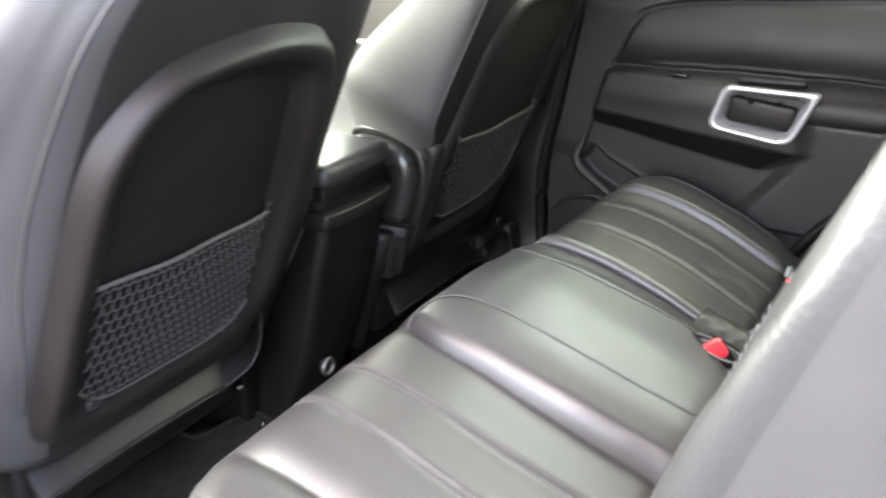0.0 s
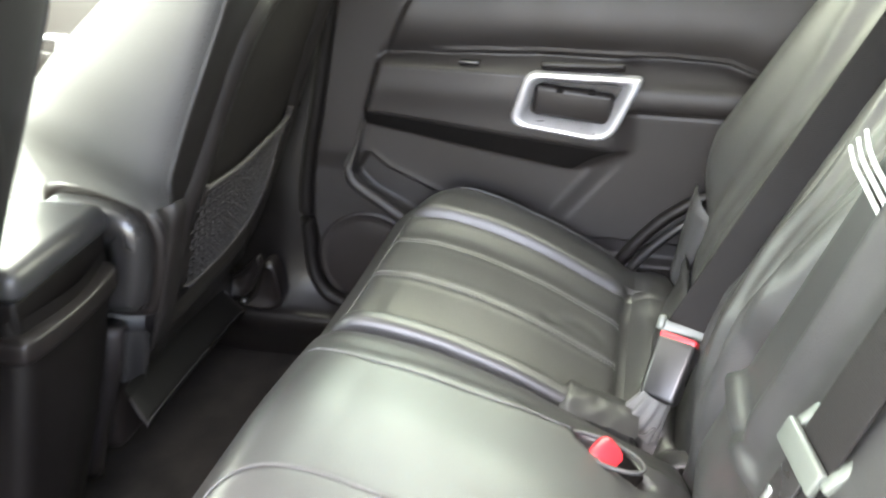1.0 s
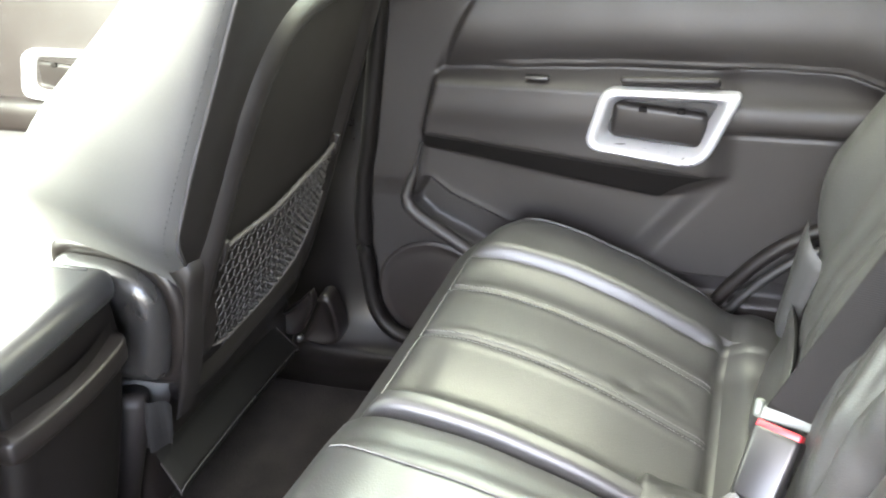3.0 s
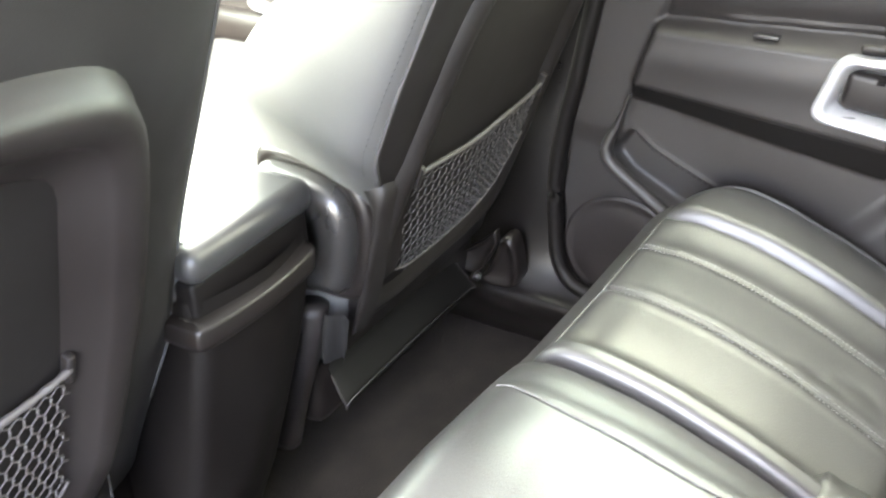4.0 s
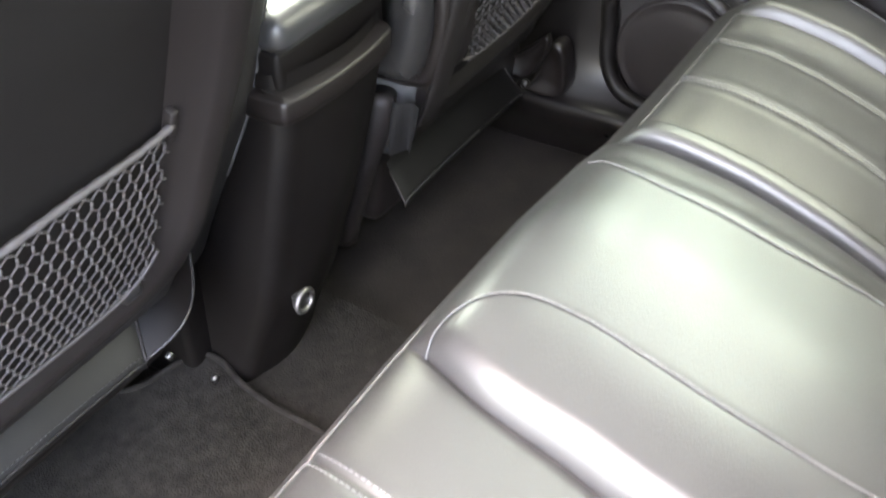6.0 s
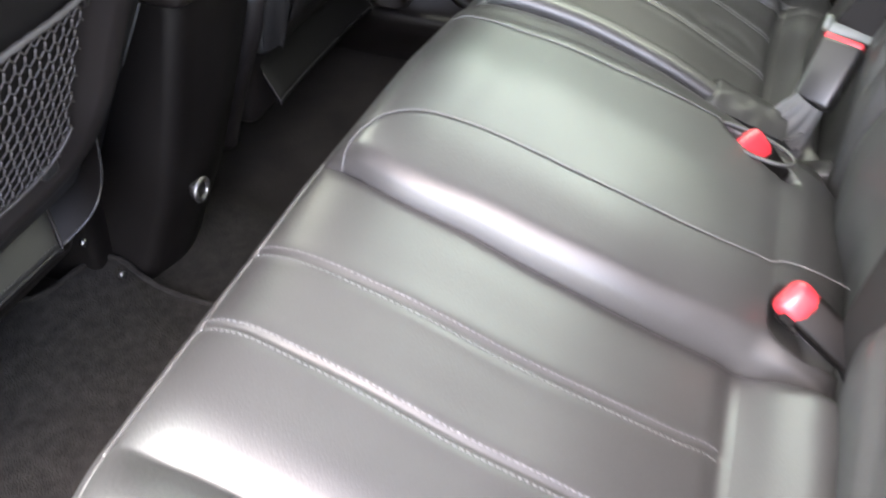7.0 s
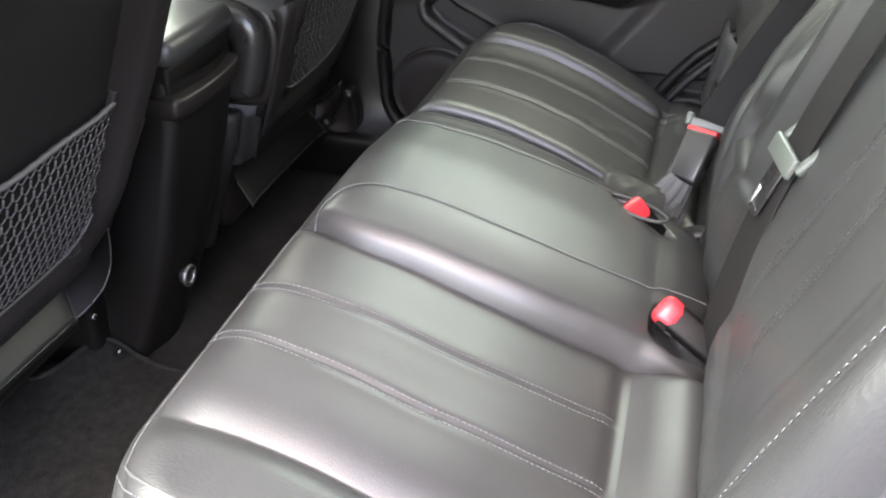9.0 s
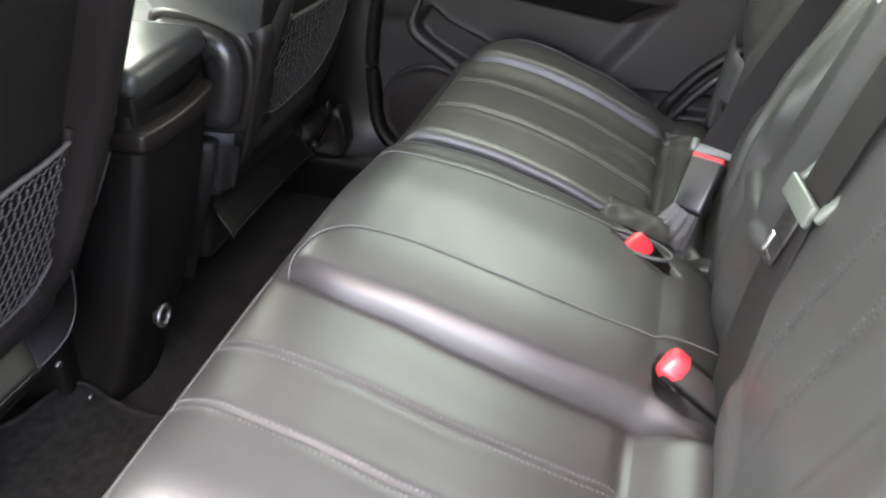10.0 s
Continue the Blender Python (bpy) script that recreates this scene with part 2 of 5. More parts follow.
def build_shell():
    g = part("ground", ([(-400, -400, -0.38), (400, -400, -0.38), (400, 400, -0.38), (-400, 400, -0.38)], [(0, 1, 2, 3)]), ASPHALT, smooth=False)
    tagged(g, "grey asphalt lot around the car", "ground", kind="structure")
    # carpeted floor with a slight tunnel and rising front
    xs, ys = np.linspace(-1.35, 1.3, 190), np.linspace(-0.66, 0.66, 110)
    v = []
    for x in xs:
        for y in ys:
            z = 0.012 * bell(y, 0.03, 0.12) + 0.35 * sstep(-x, 0.95, 1.35) + 0.22 * sstep(x, 0.5, 0.6)
            z += 0.0022 * noise.noise(Vector((x * 9, y * 9, 0))) + 0.0012 * noise.noise(Vector((x * 40, y * 40, 3)))
            v.append((x, y, z))
    f = part("floor", (v, grid_faces(len(xs), len(ys))), CARPET)
    tagged(f, "worn charcoal carpet on the car floor", "floor", kind="structure")
    roof = part("ceiling", rbox((2.3, 1.36, 0.05), 0.02, (0.37, -0.0, 1.16)), HEADLINER)
    tagged(roof, "pale grey cloth headliner under the roof", "ceiling", kind="structure")
    # right side: pillars between the window openings, with the sill below
    wall = part("wall_right", rbox((0.10, 0.10, 0.55), 0.02, (-0.24, 0.68, 0.92), turn=turn(0, 4, 0)), PLASTIC_SOFT)
    tagged(wall, "charcoal plastic pillar trim beside the doors", "pillar", kind="structure")
    part("rear_pillar", rbox((0.45, 0.10, 0.55), 0.02, (1.02, 0.68, 0.95)), PLASTIC_SOFT, wall)
    part("front_pillar", rbox((0.10, 0.10, 0.7), 0.02, (-1.05, 0.68, 0.95), turn=turn(0, 50, 0)), PLASTIC_SOFT, wall)
    part("quarter_panel", rbox((0.75, 0.10, 0.75), 0.02, (1.1, 0.70, 0.38)), PLASTIC_SOFT, wall)
    # inner pillar and sill, one swept skin that flares toward the floor
    prof = catmull([(0.655, 0.80), (0.640, 0.5), (0.622, 0.28), (0.612, 0.17), (0.592, 0.115), (0.575, 0.098), (0.578, 0.07), (0.60, 0.02), (0.61, -0.02)], 6)
    xs = np.linspace(-0.37, -0.06, 40)
    v = []
    for x in xs:
        up = bell(x, -0.21, 0.085)
        for y, z in prof:
            low = sstep(-z, -0.17, -0.10)
            v.append((x, y + (1 - up) * 0.02 * (1 - low), z))
    part("pillar_trim", (v, grid_faces(len(xs), len(prof))), PILLAR, wall, "black plastic lower pillar and sill trim")
    low = [p for p in prof if p[1] < 0.13]
    xs = np.linspace(-1.0, -0.37, 12)
    part("sill_trim", ([(x, y + 0.01, z) for x in xs for y, z in low], grid_faces(12, len(low))), PILLAR, wall)
    # left side: front door body, roof rail and pillar leave the rear doorway open
    left = part("wall_left", rbox((0.09, 0.07, 1.1), 0.02, (-0.30, -0.72, 0.60), turn=turn(0, 4, 0)), PLASTIC_SOFT)
    tagged(left, "charcoal plastic trim round the open doorway", "pillar", kind="structure")
    part("front_door_body", rbox((0.95, 0.07, 0.70), 0.02, (-0.85, -0.74, 0.35)), PLASTIC_SOFT, left)
    part("front_pillar", rbox((0.10, 0.08, 0.7), 0.02, (-1.05, -0.72, 0.95), turn=turn(0, 50, 0)), PLASTIC_SOFT, left)
    part("rear_pillar", rbox((0.45, 0.08, 0.6), 0.02, (1.10, -0.72, 0.95)), PLASTIC_SOFT, left)
    part("quarter_panel", rbox((0.7, 0.08, 0.75), 0.02, (1.15, -0.72, 0.35)), PLASTIC_SOFT, left)
    part("sill", rbox((1.2, 0.09, 0.10), 0.02, (0.3, -0.70, -0.03)), PLASTIC, left)
    rear = part("wall_rear", rbox((0.06, 1.40, 1.30), 0.02, (1.44, 0, 0.58)), PLASTIC_SOFT)
    tagged(rear, "charcoal trim of the closed tailgate", "tailgate", kind="structure")
    front = part("wall_front", rbox((0.35, 1.34, 0.45), 0.06, (-1.28, 0, 0.52)), PLASTIC_SOFT)
    tagged(front, "charcoal dashboard under the windscreen", "dashboard", kind="structure")
    # glazing
    w1 = thing("window_1", "green tinted rear side window", "window", (0.3, 0.67, 0.9), kind="structure")
    for nm, x0, x1 in (("pane", -0.18, 0.80), ("pane", -1.0, -0.30)):
        p = part(nm, rbox((x1 - x0, 0.004, 0.38), 0.001, ((x0 + x1) / 2 - 0.3, 0.0, 0.04)), GLASS, w1, smooth=False)
        p.visible_shadow = False
    w2 = thing("window_2", "clear sloping windscreen", "window", (-1.05, 0, 0.95), kind="structure")
    p = part("pane", rbox((0.8, 1.25, 0.005), 0.001, (0.0, 0, 0.0), turn=turn(0, -35, 0)), GLASS, w2, smooth=False)
    p.visible_shadow = False


build_shell()

# ---- rear bench cushions ----
CUSH = [(0.035, 0.02), (0.005, 0.10), (-0.018, 0.20), (-0.022, 0.29), (-0.014, 0.335), (0.0, 0.361), (0.022, 0.374), (0.06, 0.378),
        (0.10, 0.374), (0.15, 0.364), (0.20, 0.348), (0.25, 0.330), (0.30, 0.308), (0.35, 0.285), (0.378, 0.272), (0.41, 0.268), (0.436, 0.258), (0.452, 0.23), (0.455, 0.18)]
_p = even(catmull(CUSH, 10), 0.0055)
SEAM = int(np.argmin(np.abs(_p[:, 0]) + 10 * (np.abs(_p[:, 1] - 0.361) > 0.01)))
_t = np.gradient(_p, axis=0)
_t /= np.linalg.norm(_t, axis=1)[:, None]
_n = np.stack([-_t[:, 1], _t[:, 0]], axis=1)
MID_SEAM = catmull([(0.010, -0.225), (0.027, -0.205), (0.033, -0.172), (0.046, -0.149), (0.071, -0.131), (0.109, -0.127), (0.16, -0.132), (0.225, -0.134), (0.29, -0.128), (0.350, -0.117), (0.405, -0.099), (0.444, -0.088)], 8)
FAR_SEAM = catmull([(0.012, 0.075), (0.05, 0.062), (0.115, 0.056), (0.2, 0.055), (0.28, 0.064), (0.31, 0.072)], 8)


CHANNEL_A = catmull([(-0.03, -0.386), (0.0, -0.387), (0.043, -0.392), (0.097, -0.400), (0.198, -0.408), (0.293, -0.404), (0.366, -0.396), (0.46, -0.390)], 8)
CHANNEL_B = catmull([(-0.03, -0.302), (0.0, -0.303), (0.045, -0.313), (0.118, -0.321), (0.224, -0.325), (0.326, -0.312), (0.371, -0.303), (0.46, -0.300)], 8)
CREASE = catmull([(-0.03, -0.187), (0.009, -0.195), (0.08, -0.220), (0.15, -0.228), (0.20, -0.232), (0.255, -0.231), (0.31, -0.224), (0.363, -0.215), (0.46, -0.210)], 8) + np.array([0.0, 0.006])


def seam_y(line, x):
    return np.interp(x, line[:, 0], line[:, 1])


def roll_up(u, p=2.0):
    """A padded roll: slanting at the seam, level at its crown."""
    u = np.clip(u, 0, 1)
    return 1 - (1 - u) ** p


_s = np.linspace(0, 0.10, 201)
_slope = [1.8 * (1 - sstep(q, 0.002, 0.006)) + 0.95 * (1 - sstep(q, 0.006, 0.026)) + 0.16 * (1 - sstep(q, 0.03, 0.09)) for q in _s]
_rise = np.cumsum(_slope) * (_s[1] - _s[0])


def firm_roll(s):
    """A firm padded roll: steep at its seam, soon bending over to a nearly level crown."""
    return np.interp(s, _s, _rise / _rise[-1])


def edge_shift(y):
    """The front edge of the bench runs a little rearward toward the far door."""
    return np.interp(y, [-0.2, 0.0, 0.1, 0.17, 0.3, 0.45, 0.6], [0.0, 0.007, 0.017, 0.027, 0.033, 0.037, 0.040])


def relief_left(x, y):
    """How far the left bench stands off its base curve."""
    on = sstep(x, -0.004, 0.05)
    yb = -0.495 - 0.014 * sstep(x, 0, 0.25)
    ya = seam_y(CREASE, x)
    d = 0.0
    d -= 0.013 * (y >= yb) * (1 - roll_up((y - yb) / 0.046)) * on
    d += (y < yb) * on * (-0.013 + 0.021 * roll_up((yb - y) / 0.04))
    ins = (y > yb) * (y < ya)
    mid = (yb + ya) / 2
    d += ins * 0.004 * on * (1 - ((y - mid) / 0.16) ** 2)
    for c in (seam_y(CHANNEL_A, x), seam_y(CHANNEL_B, x)):
        d -= 0.0024 * bell(y, c, 0.0040) * sstep(x, -0.012, 0.004) * (1 - sstep(x, 0.362, 0.374))
        d += 0.0006 * (bell(y, c - 0.012, 0.006) + bell(y, c + 0.012, 0.006)) * on * (1 - sstep(x, 0.35, 0.37))
    d -= 0.004 * bell(y, ya, 0.0030) * on
    d -= 0.002 * roll_up((y - ya + 0.014) / 0.014, 1.6) * (y < ya) * on
    d += (0.028 + 0.014 * np.clip((x - 0.1) / 0.25, 0, 1)) * firm_roll(y - ya) * (1 - sstep(y, 0.060, 0.13) * 0.8) * on * (1 - 0.5 * sstep(x, 0.38, 0.45))
    # fold across the back of the insert and the roll behind it
    back = 1 - sstep(y, ya - 0.035, ya + 0.015)
    d -= 0.003 * bell(x, 0.370, 0.008) * back * (y > yb - 0.02)
    d += 0.034 * sstep(x, 0.368, 0.434) * (1 - sstep(x, 0.438, 0.458)) * back
    d -= 0.0006 * bell(y, seam_y(MID_SEAM, x), 0.0028) * sstep(x, 0.06, 0.10)
    d -= 0.0006 * bell(y, seam_y(FAR_SEAM, x), 0.0028) * sstep(x, 0.03, 0.06)
    d -= 0.009 * sstep(y, -0.05, 0.07) * (1 - sstep(y, 0.075, 0.11)) * on
    d -= 0.009 * sstep(x, 0.370, 0.42) * sstep(y, 0.06, 0.11)
    # pocket for the middle buckles
    d -= 0.05 * np.clip(1.15 - ((x - 0.352) / 0.044) ** 2 - ((y - 0.049 + 0.42 * (x - 0.352)) / 0.019) ** 2, 0, 0.8)
    d -= 0.035 * np.clip(1.1 - ((x - 0.412) / 0.034) ** 2 - ((y + 0.160) / 0.030) ** 2, 0, 0.8)
    d += 0.0012 * noise.noise(Vector((x * 11, y * 11, 2))) * on
    return d


def relief_right(x, y):
    on = sstep(x, -0.004, 0.05)
    yb = 0.470
    d = -0.010 + 0.024 * roll_up((0.174 - y) / 0.022) * on
    d -= 0.006 * bell(y, 0.172, 0.005) * on
    mid = 0.32
    d -= 0.010 * on * sstep(y, 0.172, 0.20) * (1 - sstep(y, 0.42, 0.475))
    d += (y > 0.172) * (y < yb) * 0.004 * on * (1 - ((y - mid) / 0.16) ** 2)
    for c in (0.296, 0.396):
        d -= 0.0017 * bell(y, c, 0.0040) * sstep(x, -0.012, 0.004) * (1 - sstep(x, 0.362, 0.374))
        d += 0.0006 * (bell(y, c - 0.012, 0.006) + bell(y, c + 0.012, 0.006)) * on * (1 - sstep(x, 0.35, 0.37))
    d -= 0.008 * bell(y, yb, 0.005) * on * (1 - sstep(x, 0.34, 0.375))
    d += (0.010 * roll_up((y - yb) / 0.018) * (1 - 0.6 * sstep(x, 0.33, 0.385)) - 0.012 * sstep(y, 0.52, 0.60)) * on
    d -= 0.009 * bell(x, 0.374, 0.006) * (y > 0.15) * (y < yb + 0.02)
    d += (0.010 * sstep(y, 0.185, 0.22) - 0.050 * (1 - sstep(y, 0.165, 0.205))) * sstep(x, 0.376, 0.40) * (1 - sstep(x, 0.425, 0.45)) * (1 - 0.4 * sstep(y, 0.44, 0.52))
    # creases where people sit
    d -= 0.0028 * bell(y, 0.300 + 0.05 * math.sin(x * 25), 0.010) * bell(x, 0.30, 0.035)
    d -= 0.0022 * bell(y, 0.325, 0.007) * bell(x, 0.275, 0.02)
    d += 0.0012 * noise.noise(Vector((x * 11, y * 11, 5))) * on
    return d


def along_creases(x, y):
    """Shifts the grid of the left bench so that its lines run along the two deep creases."""
    shift = -0.014 * sstep(x, 0, 0.25) * bell(y, -0.495, 0.05)
    for line, y0, w in ((CHANNEL_A, -0.386, 0.04), (CHANNEL_B, -0.304, 0.04), (CREASE, -0.190, 0.07)):
        shift += (seam_y(line, x) - y0) * bell(y, y0, w)
    return y + shift


def bench(name, label, y0, y1, relief, regions, fine, corner_lo, corner_hi, r_lo, r_hi):
    top = thing(name, label, "car seat", (0.2, (y0 + y1) / 2, 0.0), group="rear seats")
    o = np.array(top.location)
    ys = set(np.round(np.arange(y0 + r_lo, y1 - r_hi, 0.0075), 4))
    for c, w in fine:
        ys |= set(np.round(np.arange(c - w, c + w, 0.0022), 4))
    ys = sorted(y for y in ys if y0 + r_lo <= y <= y1 - r_hi)
    slices = [(y0 + r_lo * (1 - math.sin(a)), r_lo * (1 - math.cos(a))) for a in np.linspace(math.pi / 2, 0.2, 7)]
    slices += [(y, 0.0) for y in ys]
    slices += [(y1 - r_hi * (1 - math.sin(a)), r_hi * (1 - math.cos(a))) for a in np.linspace(0.2, math.pi / 2, 7)]
    rows = []
    for y_even, drop in slices:
        row = []
        for k in range(len(_p)):
            x, z = _p[k]
            y = along_creases(x, y_even) if corner_lo and drop == 0 else y_even
            d = (relief(x, y) if k >= SEAM - 3 else 0.0) - drop
            d -= 0.0035 * bell(k, SEAM, 1.1)
            px, pz = x + _n[k, 0] * d, z + _n[k, 1] * d
            for on, edge, pull in ((corner_lo, y - y0, 0.74), (corner_hi, y1 - y, 0.55)):
                if on and edge < 0.12:
                    inset = 0.12 - math.sqrt(max(0, 0.12 ** 2 - (0.12 - edge) ** 2))
                    px += pull * inset * np.clip(1 - x / 0.20, 0, 1.1)
            px += edge_shift(y) * np.clip(1 - x / 0.36, 0, 1)
            row.append((px - o[0], y - o[1], pz - o[2]))
        rows.append(row)
    n = len(_p)
    faces = {}
    for i in range(len(rows) - 1):
        yc = (slices[i][0] + slices[i + 1][0]) / 2
        for k in range(n - 1):
            faces.setdefault(regions(k, _p[k, 0], yc), []).append((i, k))
    for key, cells in faces.items():
        ids, v, f = {}, [], []
        for i, k in cells:
            q = []
            for a, b in ((i, k), (i, k + 1), (i + 1, k + 1), (i + 1, k)):
                if (a, b) not in ids:
                    ids[(a, b)] = len(v)
                    v.append(rows[a][b])
                q.append(ids[(a, b)])
            f.append(tuple(reversed(q)))
        part(key.split("/")[0], (v, f), LEATHER_CREASED if key == "outer_bolster" and y0 < -0.3 else LEATHER_BACK if key == "side_panel" else LEATHER, top)
    first = 5
    if corner_lo:
        row_of = lambda y: int(np.argmin([abs(q[0] - y) for q in slices]))
        first = row_of(-0.500)
        k1 = SEAM + int(np.argmin(np.abs(_p[SEAM:, 0] - 0.40)))
        turn_in = [(-0.500, 0), (-0.520, 0), (-0.540, 0), (-0.558, 2), (-0.572, 5), (-0.586, 10), (-0.594, 16)]
        path = [np.array(rows[row_of(y)][SEAM + k]) for y, k in turn_in] + [np.array(rows[4][k]) for k in range(SEAM + 24, k1, 3)]
        path = even(catmull(path, 6), 0.004)
        part("side_seam", tube(path + np.array([0, -0.0008, 0.0012]), 0.0014, 6), PIPING_LIT, top)
        path = [np.array(rows[row_of(y - 0.008)][max(SEAM + k - 2, SEAM - 2)]) for y, k in turn_in[2:]] + [np.array(rows[2][k]) for k in range(SEAM + 26, k1, 3)]
        part("stitching", stitches(even(catmull(path, 6), 0.002) + np.array([-0.0006, -0.0008, 0.0006])), THREAD, top, "grey seam stitching", kind="stuff")
    part("front_seam", tube([np.array(r[SEAM]) + np.array([-0.001, 0, 0.001]) for r in rows[first:-5]], 0.0014, 6), PIPING_LIT, top)
    if corner_hi:
        k1 = SEAM + int(np.argmin(np.abs(_p[SEAM:, 0] - 0.36)))
        part("side_seam", tube([np.array(rows[-6][k]) + np.array([0, 0.0006, 0.0012]) for k in range(SEAM, k1)], 0.0018, 6), LEATHER, top)
    part("end_panel", ([rows[0][k] for k in range(n)], [tuple(range(n))]), LEATHER_SIDE, top, smooth=False)
    part("end_panel", ([rows[-1][k] for k in range(n)], [tuple(range(n))]), LEATHER_SIDE, top, smooth=False)

    def on_top(x, y, lift=0.0006):
        k = SEAM + int(np.argmin(np.abs(_p[SEAM:, 0] - x)))
        d = relief(x, y) + lift
        z = np.interp(x, _p[SEAM:SEAM + 75, 0], _p[SEAM:SEAM + 75, 1])
        return (x + edge_shift(y) * max(0, 1 - x / 0.36) + _n[k, 0] * d - o[0], y - o[1], z + _n[k, 1] * d - o[2])
    return top, on_top, o


def region_left(k, x, y):
    if k < SEAM:
        return "front_panel"
    if x > 0.374 and y < -0.2:
        return "rear_roll"
    if y < -0.600:
        return "side_panel"
    if y < -0.497:
        return "outer_bolster"
    if y < -0.386:
        return "insert_strip/a"
    if y < -0.304:
        return "insert_strip/b"
    if y < -0.190:
        return "insert_strip/c"
    return "centre_panel"


def region_right(k, x, y):
    if k < SEAM:
        return "front_panel"
    if x > 0.374:
        return "rear_roll"
    if y < 0.172:
        return "inner_bolster"
    if y < 0.296:
        return "insert_strip/a"
    if y < 0.396:
        return "insert_strip/b"
    if y < 0.470:
        return "insert_strip/c"
    return "outer_bolster"


BENCH_L, on_left, OL = bench("rear_seat", "wide black leather rear seat with stitched channels", -0.615, 0.128, relief_left, region_left,
                             [(-0.505, 0.03), (-0.386, 0.014), (-0.304, 0.014), (-0.180, 0.035), (-0.125, 0.03), (0.05, 0.032)], True, False, 0.036, 0.010)
BENCH_R, on_right, OR = bench("rear_seat", "narrow creased black leather rear seat beside the door", 0.134, 0.590, relief_right, region_right,
                              [(0.168, 0.02), (0.296, 0.030), (0.396, 0.014), (0.475, 0.025)], False, True, 0.011, 0.03)
for top, on, lines in ((BENCH_L, on_left, (CHANNEL_A, CHANNEL_B)), (BENCH_R, on_right, (np.array([(0, 0.296), (0.5, 0.296)]), np.array([(0, 0.396), (0.5, 0.396)])))):
    for line in lines:
        for off in (-0.0050, 0.0050):
            part("stitching", stitches([on(x, seam_y(line, x) + off) for x in np.linspace(0.004, 0.368, 70)]), THREAD, top, "grey seam stitching", kind="stuff")
part("seam", tube([on_left(x, y, 0.0012) for x, y in MID_SEAM[10:]], 0.0007, 6), PIPING_LIT, BENCH_L)
part("seam", tube([on_left(x, y, 0.0012) for x, y in FAR_SEAM[3:]], 0.0007, 6), PIPING_LIT, BENCH_L)

# pale thread line added beside each seam, for the highlight on its piping
for line, skip in ((MID_SEAM, 10), (FAR_SEAM, 3)):
    part("stitching", stitches(even([on_left(x, y, 0.0016) for x, y in line[skip:]], 0.004) + np.array([0, -0.0012, 0]), 0.0042, 0.0008, 0.00045), THREAD, BENCH_L, "grey seam stitching", kind="stuff")

# ---- rear backrests ----
def back_x(z):
    return 0.42 + 0.33 * (z - 0.28)


def back_x_right(z):
    return 0.424 + 0.33 * (min(z, 0.42) - 0.28) + 0.54 * max(0.0, z - 0.42)


def relief_back_left(y, z):
    d = 0.0
    s = y + 0.19 * (z - 0.44)
    d += 0.040 * (1 - sstep(s, -0.575, -0.445)) + 0.003 * bell(s, -0.40, 0.08)
    d += 0.004 * (1 - sstep(s, -0.449, -0.437))
    d -= 0.004 * bell(s, -0.556, 0.005)
    for c in (-0.268, -0.350):
        d -= 0.0022 * bell(s, c, 0.0045) * sstep(z, 0.36, 0.40)
    # lip along the foot of the middle panel
    d += 0.015 * bell(z, 0.428, 0.0055) * sstep(y, -0.115, -0.085) * (1 - sstep(y, 0.06, 0.075))
    d += 0.019 * bell(y, -0.065, 0.020) * sstep(z, 0.40, 0.47)
    d -= 0.007 * bell(y, -0.035, 0.010) * sstep(z, 0.40, 0.46)
    d -= 0.02 * sstep(y, 0.055, 0.078) ** 2
    # hem along the foot of the outer panel
    hem = 0.373 + 0.18 * (y + 0.226)
    d += 0.006 * (1 - sstep(z, hem - 0.010, hem)) * (1 - sstep(y, -0.235, -0.215)) - 0.013 * (1 - sstep(z, 0.35, 0.46)) * (1 - sstep(y, -0.08, 0.0))
    d -= 0.03 * (1 - sstep(z, 0.25, 0.36))
    d += 0.004 * noise.noise(Vector((y * 7, z * 6, 1)))
    return d


def relief_back_right(y, z):
    d = 0.0
    d += 0.012 * bell(y, 0.115, 0.02)
    d -= 0.030 * (1 - sstep(y, 0.090, 0.135)) * (1 - sstep(z, 0.42, 0.475))
    d -= 0.008 * bell(y, 0.150 + 0.06 * (z - 0.45), 0.010)
    d -= 0.006 * bell(y, 0.40, 0.008)
    d += 0.045 * sstep(y, 0.42, 0.52) * sstep(z, 0.36, 0.50) - 0.015 * sstep(y, 0.44, 0.52) * (1 - sstep(z, 0.34, 0.46))
    d -= 0.03 * (1 - sstep(z, 0.25, 0.36))
    d += 0.007 * noise.noise(Vector((y * 8, z * 5, 7)))
    for c, t, w, h in ((0.128, 0.16, 0.006, 0.007), (0.150, 0.22, 0.006, -0.006), (0.178, 0.30, 0.008, 0.009), (0.207, 0.28, 0.007, -0.007), (0.265, 0.32, 0.013, 0.008), (0.30, 0.30, 0.008, -0.007), (0.335, 0.24, 0.015, 0.010), (0.37, 0.18, 0.009, -0.008), (0.44, 0.10, 0.014, 0.007),
                       (0.115, 0.10, 0.0045, 0.006), (0.192, 0.26, 0.0045, 0.006), (0.235, 0.36, 0.005, -0.006), (0.285, 0.34, 0.005, 0.005)):
        d += 0.9 * h * bell(y, c + t * (z - 0.45) + 0.012 * noise.noise(Vector((z * 9, c * 30, 2))), w) * sstep(z, 0.30, 0.40)
    return d


